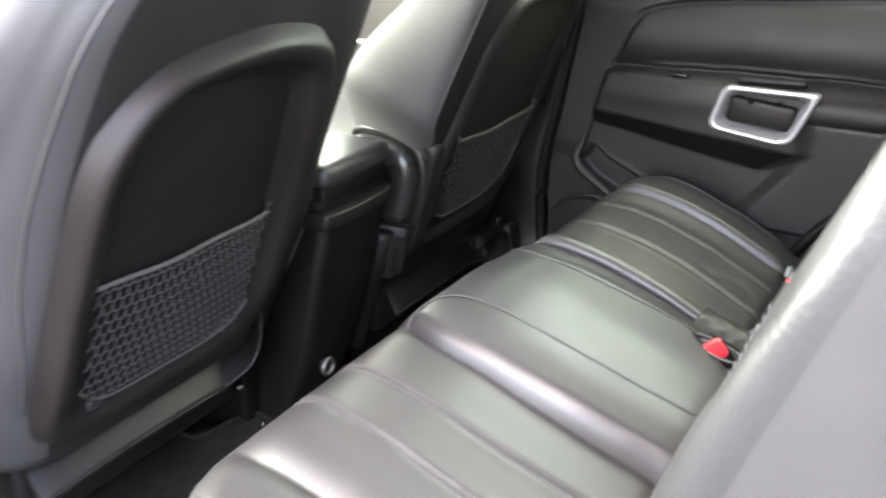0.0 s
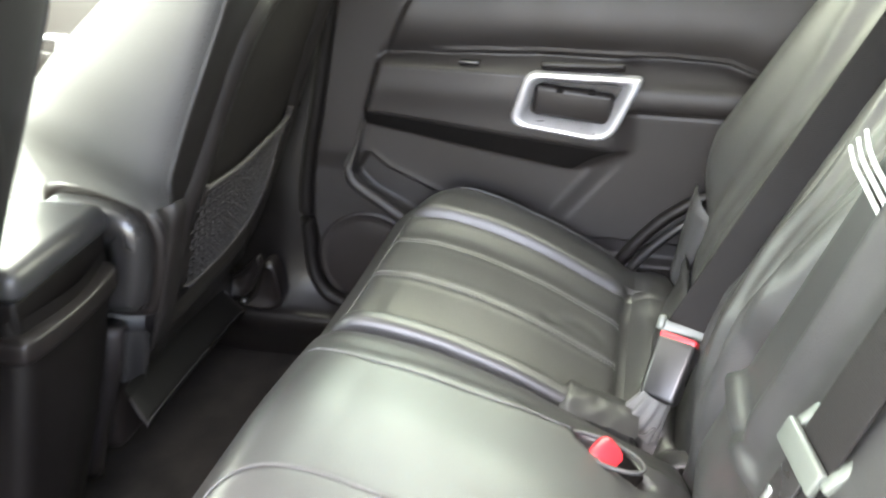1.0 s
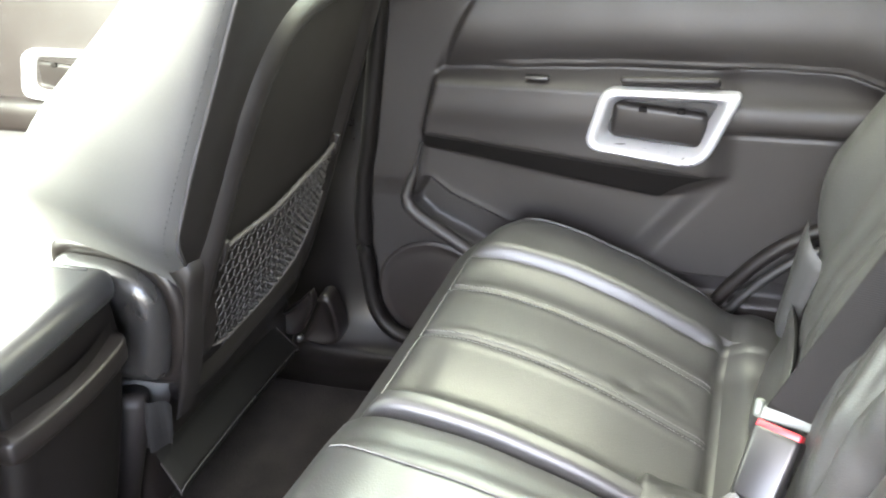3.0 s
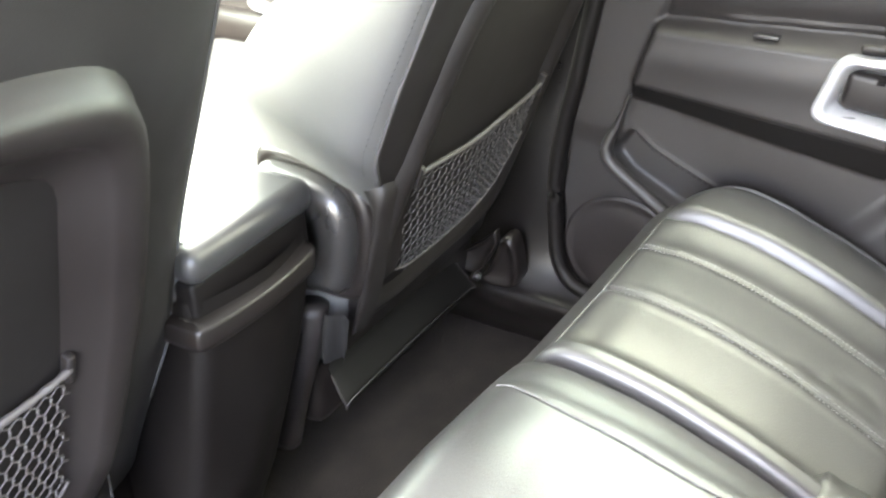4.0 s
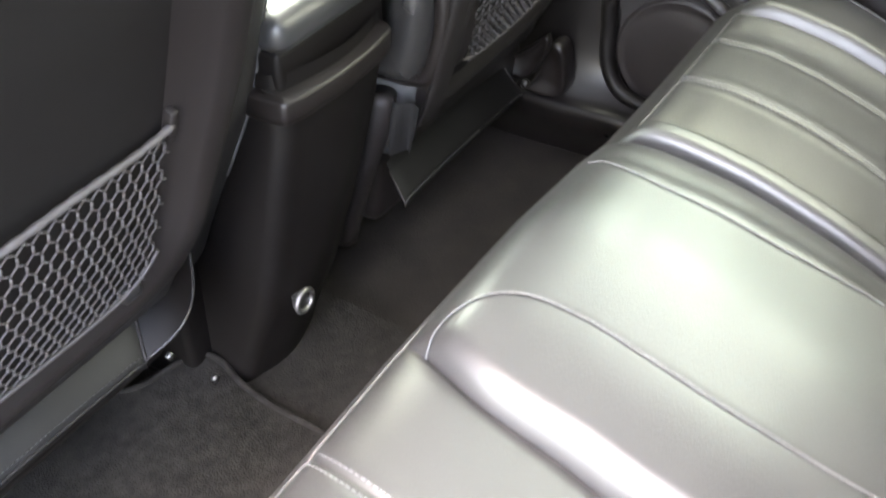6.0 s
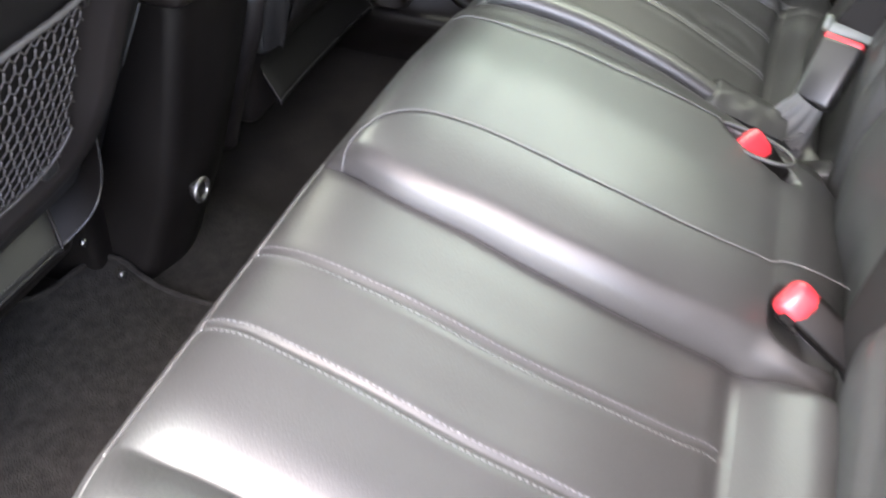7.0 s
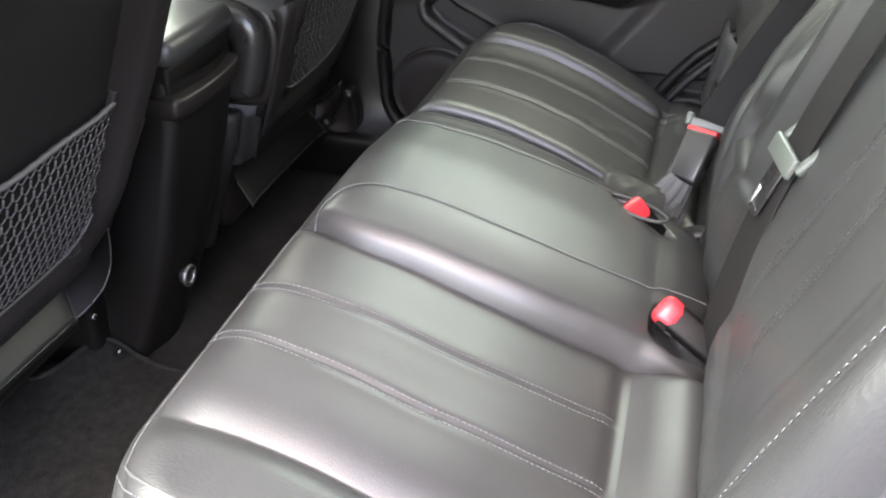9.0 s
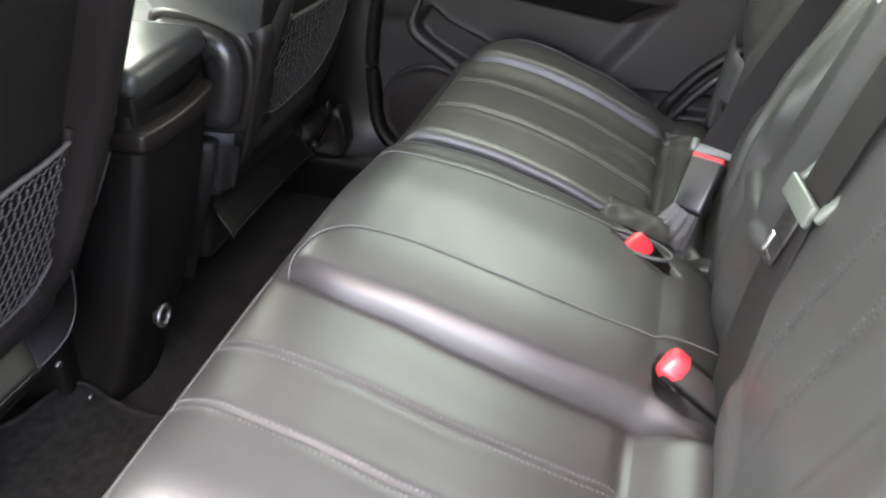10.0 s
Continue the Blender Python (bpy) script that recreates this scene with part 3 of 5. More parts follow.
def backrest(top, y0, y1, relief, regions, back_x):
    o = np.array(top.location)
    r = 0.035
    slices = [(y0 + r * (1 - math.sin(a)), r * (1 - math.cos(a))) for a in np.linspace(math.pi / 2, 0.2, 6)]
    slices += [(y, 0.0) for y in np.arange(y0 + r, y1 - r, 0.0038)]
    slices += [(y1 - r * (1 - math.sin(a)), r * (1 - math.cos(a))) for a in np.linspace(0.2, math.pi / 2, 6)]
    prof = [(back_x(z), z) for z in np.linspace(0.22, 0.90, 90)]
    for a in np.linspace(0.1, math.pi, 14):
        prof.append((back_x(0.90) + 0.07 - 0.07 * math.cos(a), 0.90 + 0.05 * math.sin(a)))
    prof += [(back_x(z) + 0.14, z) for z in np.linspace(0.86, 0.25, 8)]
    rows = []
    for y, drop in slices:
        row = []
        for k, (x, z) in enumerate(prof):
            d = relief(y, z) * (1 if k < 90 else max(0, 1 - (k - 89) / 8)) - drop
            if k < 90:
                row.append((x - 0.95 * d - o[0], y - o[1], z + 0.31 * d - o[2]))
            elif k < 104:
                row.append((x - o[0], y - o[1], z - drop - o[2]))
            else:
                row.append((x - drop - o[0], y - o[1], z - o[2]))
        rows.append(row)
    n = len(prof)
    faces = {}
    for i in range(len(rows) - 1):
        for k in range(n - 1):
            faces.setdefault(regions(k, (slices[i][0] + slices[i + 1][0]) / 2), []).append((i, k))
    for key, cells in faces.items():
        ids, v, f = {}, [], []
        for i, k in cells:
            q = []
            for a, b in ((i, k), (i + 1, k), (i + 1, k + 1), (i, k + 1)):
                if (a, b) not in ids:
                    ids[(a, b)] = len(v)
                    v.append(rows[a][b])
                q.append(ids[(a, b)])
            f.append(tuple(q))
        part(key, (v, f), {"back_board": CARPET, "backrest_bolster": LEATHER_CREASED if y0 < -0.3 else LEATHER_WORN}.get(key, LEATHER_BACK if y0 < -0.3 else LEATHER_WORN), top)
    for row in (rows[0], rows[-1]):
        part("end_panel", (row, [tuple(range(n))]), LEATHER_SIDE, top, smooth=False)

    def on(y, z, lift=0.0006):
        d = relief(y, z) + lift
        return (back_x(z) - 0.95 * d - o[0], y - o[1], z + 0.31 * d - o[2])
    return top, on, o


BACK_L, on_bl, OBL = backrest(BENCH_L, -0.625, 0.075, relief_back_left,
                              lambda k, y: "back_board" if k > 103 else ("backrest_bolster" if y < -0.558 else ("backrest_insert" if y < -0.05 else "backrest_centre")), back_x)
BACK_R, on_br, OBR = backrest(BENCH_R, 0.081, 0.575, relief_back_right,
                              lambda k, y: "back_board" if k > 103 else ("backrest_bolster" if y < 0.15 else ("backrest_insert" if y < 0.40 else "backrest_bolster.a")).split(".")[0], back_x_right)
for c in (-0.268, -0.350):
    for s in (-0.0055, 0.0055):
        part("stitching", stitches([on_bl(c + s - 0.19 * (z - 0.44), z) for z in np.linspace(0.40, 0.80, 60)]), THREAD_DARK, BACK_L, "grey seam stitching", kind="stuff")
part("stitching", stitches([on_bl(-0.556 - 0.19 * (z - 0.44) + 0.004, z, 0.001) for z in np.linspace(0.36, 0.70, 60)], 0.0042, 0.0036, 0.00042), THREAD, BACK_L, "grey seam stitching", kind="stuff")

# ---- front seats ----


def inset(pts, d):
    c = np.roll(pts, -1, 0) - np.roll(pts, 1, 0)
    n = np.stack([-c[:, 1], c[:, 0]], 1) / (np.linalg.norm(c, axis=1)[:, None] + 1e-9)
    return pts + n * d


def front_seat(name, label, yc, x_at, z_at, half_top, wide, flap, low, high, soft_side):
    """A front seat seen from behind. The plane of its back leans rearward with height."""
    slope = 0.38
    top = thing(name, label, "car seat", (x_at - 0.25, yc, 0.05), group="front seats")
    o = np.array(top.location)
    nrm = np.array([1.0, 0.0, -slope]) / math.hypot(1, slope)

    def at(u, z, lift=0.0):
        return np.array([x_at + slope * (z - z_at), yc + u, z]) + nrm * lift - o

    def shape(loops, mat, nm, lbl="", cap=True, parent=None):
        n = len(loops[0])
        v = [p for lp in loops for p in lp]
        f = grid_faces(len(loops), n, True)
        if cap:
            f.append(tuple((len(loops) - 1) * n + k for k in range(n)))
        return part(nm, (v, f), mat, parent or top, lbl)
    # upholstered shell: rounded section lofted up the back
    rows = []
    zs = np.concatenate([np.linspace(0.225, 0.80, 36), 0.80 + 0.13 * np.sin(np.linspace(0.1, math.pi / 2, 12))])
    n = 72
    angles = [2 * math.pi * k / n for k in range(n)]
    if not soft_side:
        # even spacing along the back, the sides and the front of the boxy section
        corner, angles = radians(50), []
        stops = [0, corner, math.pi - corner, math.pi, math.pi + corner, 2 * math.pi - corner, 2 * math.pi]
        for a0, a1, count in zip(stops[:-1], stops[1:], (7, 22, 7, 7, 22, 7)):
            q = np.linspace(a0, a1, 3001)
            c, e = np.cos(q), np.sin(q)
            xy = np.stack([0.228 * np.sign(c) * abs(c) ** 0.17, 0.09 * np.sign(e) * abs(e) ** 0.28], 1)
            run = np.concatenate([[0], np.cumsum(np.linalg.norm(np.diff(xy, axis=0), axis=1))])
            angles += list(np.interp(np.arange(count) / count * run[-1], run, q))
    for z in zs:
        half = half_top * ((0.85 + 0.15 * sstep(z, low, high)) if soft_side else (0.87 + 0.13 * sstep(z, low, high))) - 0.02 * sstep(z, 0.74, 0.82) - 0.12 * sstep(z, 0.78, 0.93) ** 2
        depth = (0.0 if soft_side else -0.032 * sstep(z, 0.45, 0.55)) + 0.11 + 0.115 * sstep(z, 0.38, 0.50) - 0.095 * sstep(z, 0.52, 0.80) - 0.03 * sstep(z, 0.78, 0.93)
        taper = np.interp(z, [0.46, 0.53, 0.60, 0.75, 0.93], [1.0, 1.06, 1.03, 0.92, 0.88])
        row = []
        for a in angles:
            cx, sx = math.cos(a), math.sin(a)
            w = math.copysign(abs(sx) ** (0.60 if soft_side else 0.28), sx)
            if soft_side and cx < 0:
                h = np.interp(z, [0.2, 0.33, 0.50, 0.58, 0.65, 0.69, 0.74, 0.776, 0.80, 0.84, 0.93], [0.19, 0.206, 0.214, 0.212, 0.203, 0.193, 0.178, 0.158, 0.138, 0.11, 0.08])
                u = -(h + 0.062 * (1 - max(0.0, w))) * abs(cx) ** 0.24
            else:
                u = half * math.copysign(abs(cx) ** (0.34 if soft_side else 0.17), cx) * (wide if cx > 0 else 1.0 if soft_side else taper)
            d = -0.010 - depth * 0.5 + depth * 0.5 * w
            if w < 0:
                d += 0.05 * (1 - (u / half) ** 2) * sstep(-w, 0.3, 1)
            # piping grooves where the side panels meet the back
            d -= 0.0025 * bell(abs(cx), 0.93, 0.03) * (w > 0)
            row.append(at(u + 0.002 * noise.noise(Vector((u * 9, z * 9, yc))), z, d))
        rows.append(row)
    v = [p for r in rows for p in r]
    f = grid_faces(len(rows), n, True)
    # vinyl rear; driver's rear and inner side, in one piece, are a shade-darkened cover copy
    vinyl = {i for i in range(len(f)) if (7 <= i % n < 29 if not soft_side else i % n < 24 or i % n >= 60)}
    shell = [f[i] for i in sorted(vinyl)]
    if soft_side:
        part("back_shell", (v, shell), COVER_SHADED, top, "shade-darkened cover on the rear of the seat back")
    else:
        part("back_shell", (v, shell), BACK_VINYL, top, "black vinyl rear of the seat back")
    f = [q for i, q in enumerate(f) if i not in vinyl]
    f += [tuple((len(rows) - 1) * n + k for k in range(n)), tuple(range(n - 1, -1, -1))]
    part("backrest_cover", (v, f), LEATHER_SIDE if soft_side else LEATHER_LIT, top)
    for k in ((8, 28) if soft_side else (7, 29)):
        part("piping", tube([r[k] for r in rows[6 if soft_side else 16:]], 0.0022, 6), LEATHER_SIDE, top)
    if not soft_side:
        part("stitching", stitches([np.array(r[30]) + np.array([0.0, -0.0008, 0.0]) for r in rows[17:]], 0.004, 0.003, 0.0005), THREAD_DARK, top, "grey seam stitching", kind="stuff")
    for k in (48, 60):
        part("piping", tube([r[k] for r in rows[8:]], 0.0022, 6), LEATHER_SIDE, top)
    # frame round the card panel: a rounded ridge that steps down to the recessed card
    if soft_side:
        outer = [(0.0, 0.262), (0.12, 0.264), (0.172, 0.275), (0.193, 0.30), (0.200, 0.384), (0.212, 0.50), (0.214, 0.56), (0.208, 0.66), (0.192, 0.708), (0.156, 0.731), (0.08, 0.743),
                 (0.01, 0.740), (-0.06, 0.731), (-0.105, 0.713), (-0.145, 0.678), (-0.174, 0.620), (-0.190, 0.50), (-0.200, 0.37), (-0.196, 0.30), (-0.17, 0.27), (-0.1, 0.262), (0.0, 0.262)]
        inner = [(0.0, 0.298), (0.09, 0.30), (0.128, 0.32), (0.142, 0.37), (0.143, 0.50), (0.140, 0.61), (0.137, 0.655), (0.115, 0.674), (0.05, 0.688), (-0.03, 0.690), (-0.075, 0.679),
                 (-0.108, 0.645), (-0.124, 0.59), (-0.132, 0.50), (-0.140, 0.40), (-0.142, 0.34), (-0.125, 0.31), (-0.07, 0.299), (0.0, 0.298)]
        steps = ((-0.08, -0.014), (0.0, -0.004), (0.07, 0.008), (0.16, 0.015), (0.26, 0.0175), (0.38, 0.016), (0.50, 0.014), (0.56, 0.011), (0.63, 0.006), (0.92, -0.005), (1.0, -0.008))
        card = -0.0075
    else:
        outer = [(0.0, 0.268), (0.11, 0.270), (0.150, 0.290), (0.166, 0.34), (0.174, 0.50), (0.180, 0.66), (0.168, 0.710), (0.12, 0.724), (0.02, 0.730),
                 (-0.06, 0.724), (-0.110, 0.700), (-0.142, 0.650), (-0.160, 0.57), (-0.180, 0.45), (-0.185, 0.34), (-0.168, 0.290), (-0.115, 0.270), (0.0, 0.268)]
        inner = [(u * 0.83, 0.49 + (z - 0.49) * 0.86) for u, z in outer]
        steps = ((-0.15, -0.016), (0.0, -0.008), (0.15, -0.001), (0.35, 0.002), (0.60, 0.002), (0.80, -0.003), (1.0, -0.010))
        card = -0.0095

    def polar(points, count=120):
        q = catmull(points, 10)[:-1] - np.array([0.0, 0.49])
        a = np.arctan2(q[:, 1], q[:, 0])
        order = np.argsort(a)
        w = np.linspace(-math.pi, math.pi, count, endpoint=False)
        r = np.interp(w, a[order], np.hypot(q[:, 0], q[:, 1])[order], period=2 * math.pi)
        return np.stack([r * np.cos(w), 0.49 + r * np.sin(w)], 1)
    ring_o, ring_i = polar(outer), polar(inner)
    # passenger frame takes the blacker vinyl colour, in place of shade on it
    shape([[at(u, z, h if h < 0 or not soft_side else h * float(0.35 + 0.65 * sstep(z, 0.27, 0.38))) for u, z in ring_o + (ring_i - ring_o) * k] for k, h in steps], PLASTIC_SOFT if soft_side else BACK_VINYL, "back_frame", "charcoal plastic frame of the seat back", cap=False)
    mid = ring_i.mean(0)
    shape([[at(u, z, card) for u, z in mid + (ring_i - mid) * k] for k in (1.0, 0.8, 0.5)], PANEL_CARD, "back_panel", "dark fabric-covered card panel")
    # elastic net pocket
    cell, wires = 0.0132, []
    dz = cell * 1.12
    w0 = 0.146

    def net_at(u, z):
        k = np.clip((z - 0.300) / 0.18, 0, 1)
        sag = 0.010 * math.sin(k * 2.4) * max(0, 1 - (u / w0) ** 2)
        return at(u, z + 0.004 * math.sin(u * 40) * k * 0.4, (0.001 if soft_side else -0.002) + sag)

    def low(u):
        return 0.302 + 0.035 * abs(u / w0) ** 6 if soft_side else 0.328 + 0.085 * max(0.0, u / w0) ** 4 + 0.03 * max(0.0, -u / w0) ** 5
    for j in range(14):
        z0 = 0.484 - (j + 0.6) * dz
        for i in range(-12, 13):
            u0 = (i + (0.5 if j % 2 else 0.0)) * cell
            if abs(u0) > w0 - 0.002 or z0 < low(u0) - 0.004:
                continue
            w = [net_at(u0 + p * cell, z0 + q * dz) for p, q in ((0, 0.17), (0, 0.67), (-0.5, -0.17), (0.5, -0.17))]
            wires += [tube([w[0], w[1]], 0.00115, 5), tube([w[0], w[2]], 0.00085, 5), tube([w[0], w[3]], 0.00085, 5)]
    part("net_pocket", join(*wires), NET if soft_side else NET_DARK, top, "grey knotted net pocket", kind="stuff")
    us = np.linspace(-w0, w0, 70)
    part("net_edge", tube([net_at(u, 0.485) for u in us], [0.0026 + 0.0009 * abs(math.sin(i * 0.72)) for i in range(70)], 8), NET if soft_side else NET_DARK, top, "grey elastic edge of the net")
    part("net_hem", tube([net_at(u, low(u)) for u in us], 0.0018, 6), NET, top)
    for s in (-1, 1):
        part("net_clip", rbox((0.010, 0.008, 0.030), 0.002, tuple(at(0.146 * s, 0.484, -0.002)), turn=turn(0, 20, 0)), PLASTIC_SOFT, top)
        if soft_side:
            part("bumper", rbox((0.012, 0.024, 0.018), 0.006, tuple(at(0.118 * s, 0.302, -0.002)), segments=4), PLASTIC_GLOSS, top)
    # plate along the bottom of the back: corners front-inner, rear-inner, rear-outer, front-outer
    lt, lb, rb, rt = (np.array(c) for c in flap)
    rows = []
    us = np.linspace(0, 1, 30)
    for w, h in ((-0.9, 0.022), (0.0, 0.004), (0.1, 0.003), (0.5, 0.002), (0.88, 0.001), (0.95, 0.0008), (0.98, -0.0002), (0.995, -0.0015), (1.0, -0.004), (0.985, -0.009), (0.95, -0.010), (0.0, -0.002)):
        row = []
        for u in us:
            p = (lt * (1 - u) + rt * u) * (1 - w) + (lb * (1 - u) + rb * u) * w
            row.append(p + np.array([0, 0, h + 0.004 * math.sin(math.pi * u) - 0.004 * max(0, 1 - u / 0.03) - 0.004 * max(0, 1 - (1 - u) / 0.03)]) - o)
        rows.append(row)
    part("lower_flap", ([q for r in rows for q in r], grid_faces(len(rows), 30)), FLAP_BLACK if not soft_side else FLAP_LIT, top, "black plastic flap below the seat back")
    part("flap_edge", tube(rows[7], 0.0014, 6), PLASTIC_GLOSS, top)
    if soft_side:
        part("stitching", stitches([np.array(q) + np.array([0.0012, 0, 0.0]) for q in rows[4]]), THREAD_DARK, top, "grey seam stitching", kind="stuff")
        # curved corner between the flap and the side of the frame
        corner = []
        for u in np.linspace(0, 1, 14):
            e0, e1 = rt * (1 - u) + rb * u, np.array([-0.322, -0.118, 0.262]) * (1 - u) + np.array([-0.280, -0.126, 0.300]) * u
            corner.append([e0 * (1 - q) + e1 * q + np.array([0.010, 0.016, -0.020]) * math.sin(math.pi * q) * (0.4 + 0.6 * u) - o for q in np.linspace(0, 1, 14)])
        part("flap_corner", ([q for r in corner for q in r], [tuple(reversed(q)) for q in grid_faces(14, 14)]), CONSOLE_BLACK, top)
        part("flap_edge", tube(corner[-1], 0.0015, 6), PLASTIC_GLOSS, top)
        part("flap_edge", tube([r[0] for r in corner], 0.0018, 6), PLASTIC_SOFT, top)
    for e in (0, -1):
        part("flap_edge", tube([rows[k][e] for k in range(1, 9)], 0.0014, 6), PLASTIC_SOFT, top)
    # dished hinge plate that turns up beside the flap
    if not soft_side:
        edge = even(catmull([(-0.217, 0.236), (-0.245, 0.209), (-0.270, 0.190), (-0.292, 0.174), (-0.282, 0.158), (-0.262, 0.150), (-0.240, 0.164), (-0.226, 0.190), (-0.214, 0.216), (-0.217, 0.236)], 6), 0.005)[:-1]
        c = edge.mean(0)
        loops = [[np.array([x, y, z]) - o for x, z in c + (edge - c) * k] for k, y in ((0.96, 0.545), (1.0, 0.538), (0.98, 0.532), (0.92, 0.530), (0.80, 0.533), (0.60, 0.537), (0.30, 0.539))]
        ne = len(edge)
        part("hinge_end", ([q for lp in loops for q in lp], [tuple(reversed(q)) for q in grid_faces(len(loops), ne, True)] + [tuple((len(loops) - 1) * ne + k for k in reversed(range(ne)))]), PLASTIC, top, "satin black hinge plate beside the flap")
        part("hinge_bolt", tube([np.array([-0.246, 0.530, 0.152]) - o, np.array([-0.244, 0.520, 0.153]) - o], 0.006, 10), PLASTIC_GLOSS, top)
    # seat cushion, frame and rails
    part("seat_cushion", rbox((0.50, 0.50, 0.17), 0.05, tuple(np.array([x_at - 0.42, yc, 0.35]) - o), segments=5), LEATHER, top)
    part("seat_base", rbox((0.46, 0.40, 0.15), 0.02, tuple(np.array([x_at - 0.37, yc, 0.19]) - o)), PLASTIC, top)
    part("cross_tube", tube([np.array([x_at - 0.22, yc + u, 0.13]) - o for u in np.linspace(-0.19, 0.19, 4)], 0.016, 10), PLASTIC, top)
    for s in (-1, 1):
        part("seat_rail", rbox((0.50, 0.035, 0.05), 0.008, tuple(np.array([x_at - 0.52, yc + 0.17 * s, 0.04]) - o)), PLASTIC, top)
        part("hinge_bracket", rbox((0.045, 0.014, 0.13), 0.006, tuple(np.array([x_at - 0.21, yc + (half_top * 0.80 - 0.05) * s, 0.19]) - o), turn=turn(0, 20, 0)), PLASTIC, top)
    return top, at, o


DRIVER, at_d, OD = front_seat("driver_seat", "black leather driver seat with a net pocket behind", -0.322, -0.205, 0.484, 0.268, 1.21,
                             ((-0.337, -0.508, 0.220), (-0.306, -0.512, 0.188), (-0.304, -0.190, 0.186), (-0.335, -0.166, 0.222)), 0.20, 0.50, True)
PASSENGER, at_p, OP = front_seat("passenger_seat", "black leather passenger seat with a net pocket behind", 0.366, -0.13, 0.505, 0.228, 1.0,
                                ((-0.264, 0.190, 0.192), (-0.236, 0.179, 0.166), (-0.243, 0.513, 0.145), (-0.270, 0.505, 0.180)), 0.46, 0.54, False)
for x, y, z in ((-0.300, -0.167, 0.174), (-0.325, -0.098, 0.060)):
    part("screw", tube([np.array([x, y, z]) - OD, np.array([x + 0.006, y, z]) - OD], 0.0046, 10), DARK_STEEL, DRIVER, "dull steel screw head")

# moulded cover over the passenger seat's recliner: a glossy roll inside a matt rim
arc = even(catmull([(-0.305, 0.335), (-0.315, 0.42), (-0.318, 0.490), (-0.30, 0.510), (-0.27, 0.512), (-0.213, 0.505), (-0.179, 0.482), (-0.166, 0.442), (-0.173, 0.388), (-0.190, 0.345), (-0.22, 0.334), (-0.27, 0.332), (-0.305, 0.335)], 8), 0.008)[:-1][::-1]


def cover_loops(nm, sections, mat, lbl="", cap=False):
    loops = [[np.array([x, y, z]) - OP for x, z in inset(arc, d)] for d, y in sections]
    n = len(loops[0])
    f = [tuple(reversed(q)) for q in grid_faces(len(loops), n, True)]
    if cap:
        f.append(tuple((len(loops) - 1) * n + k for k in reversed(range(n))))
    part(nm, ([p for lp in loops for p in lp], f), mat, PASSENGER, lbl)


cover_loops("recliner_cover", ((-0.001, 0.230), (0.0, 0.176), (0.002, 0.170), (0.006, 0.167), (0.016, 0.166), (0.018, 0.170)), PLASTIC)
cover_loops("recliner_roll", ((0.0165, 0.172), (0.0165, 0.160), (0.019, 0.153), (0.025, 0.147), (0.033, 0.144), (0.042, 0.145), (0.052, 0.148), (0.070, 0.150)), PLASTIC_GLOSS, "glossy black moulded roll round the recliner", cap=True)
# leather strip that closes the side of the back beside the cover
edge_out = even(catmull([(-0.235, 0.515), (-0.20, 0.510), (-0.150, 0.493), (-0.153, 0.454), (-0.161, 0.424), (-0.172, 0.383), (-0.183, 0.342), (-0.204, 0.289)], 8), 0.008)
edge_in = catmull([(-0.235, 0.500), (-0.205, 0.492), (-0.185, 0.476), (-0.172, 0.45), (-0.176, 0.424), (-0.184, 0.383), (-0.197, 0.342), (-0.212, 0.289)], 8)
edge_in = even(edge_in, np.linalg.norm(np.diff(edge_in, axis=0), axis=1).sum() / (len(edge_out) - 1))
m = min(len(edge_out), len(edge_in))
rows = []
for p, q in zip(edge_out[:m], edge_in[:m]):
    rows.append([np.array([p[0] + (q[0] - p[0]) * u, 0.176 - 0.009 * math.sin(math.pi * min(1, u * 1.1 + 0.05)) + 0.02 * (u < 0), p[1] + (q[1] - p[1]) * u]) - OP for u in (-0.1, 0.0, 0.12, 0.3, 0.5, 0.7, 0.9, 1.0)])
part("side_strip", ([p for r in rows for p in r], grid_faces(m, 8)), BACK_VINYL, PASSENGER)
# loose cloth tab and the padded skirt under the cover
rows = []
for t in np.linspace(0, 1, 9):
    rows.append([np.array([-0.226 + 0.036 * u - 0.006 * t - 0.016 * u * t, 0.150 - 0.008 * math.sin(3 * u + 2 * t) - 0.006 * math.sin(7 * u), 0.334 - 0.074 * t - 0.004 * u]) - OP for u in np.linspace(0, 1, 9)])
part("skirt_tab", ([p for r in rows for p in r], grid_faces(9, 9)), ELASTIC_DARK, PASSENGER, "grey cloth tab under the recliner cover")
part("side_skirt", tube(even(catmull([(-0.244, 0.150, 0.332), (-0.248, 0.147, 0.30), (-0.264, 0.147, 0.255), (-0.291, 0.147, 0.178), (-0.313, 0.147, 0.10)], 6), 0.01) - OP, 0.019, 12), PLASTIC_SOFT, PASSENGER)
cover = even(catmull([(-0.246, 0.112), (-0.226, 0.150), (-0.212, 0.196), (-0.203, 0.216), (-0.190, 0.220), (-0.182, 0.205), (-0.176, 0.170), (-0.174, 0.138), (-0.186, 0.116), (-0.215, 0.110), (-0.246, 0.112)], 6), 0.006)[:-1]
loops = [[np.array([x - 0.024, y, 0.110 + (z - 0.110) * 0.85]) - OP for x, z in cover.mean(0) + (cover - cover.mean(0)) * k] for k, y in ((1.0, 0.600), (1.0, 0.578), (0.98, 0.572), (0.92, 0.568), (0.80, 0.5675), (0.70, 0.571), (0.3, 0.572))]
nc = len(loops[0])
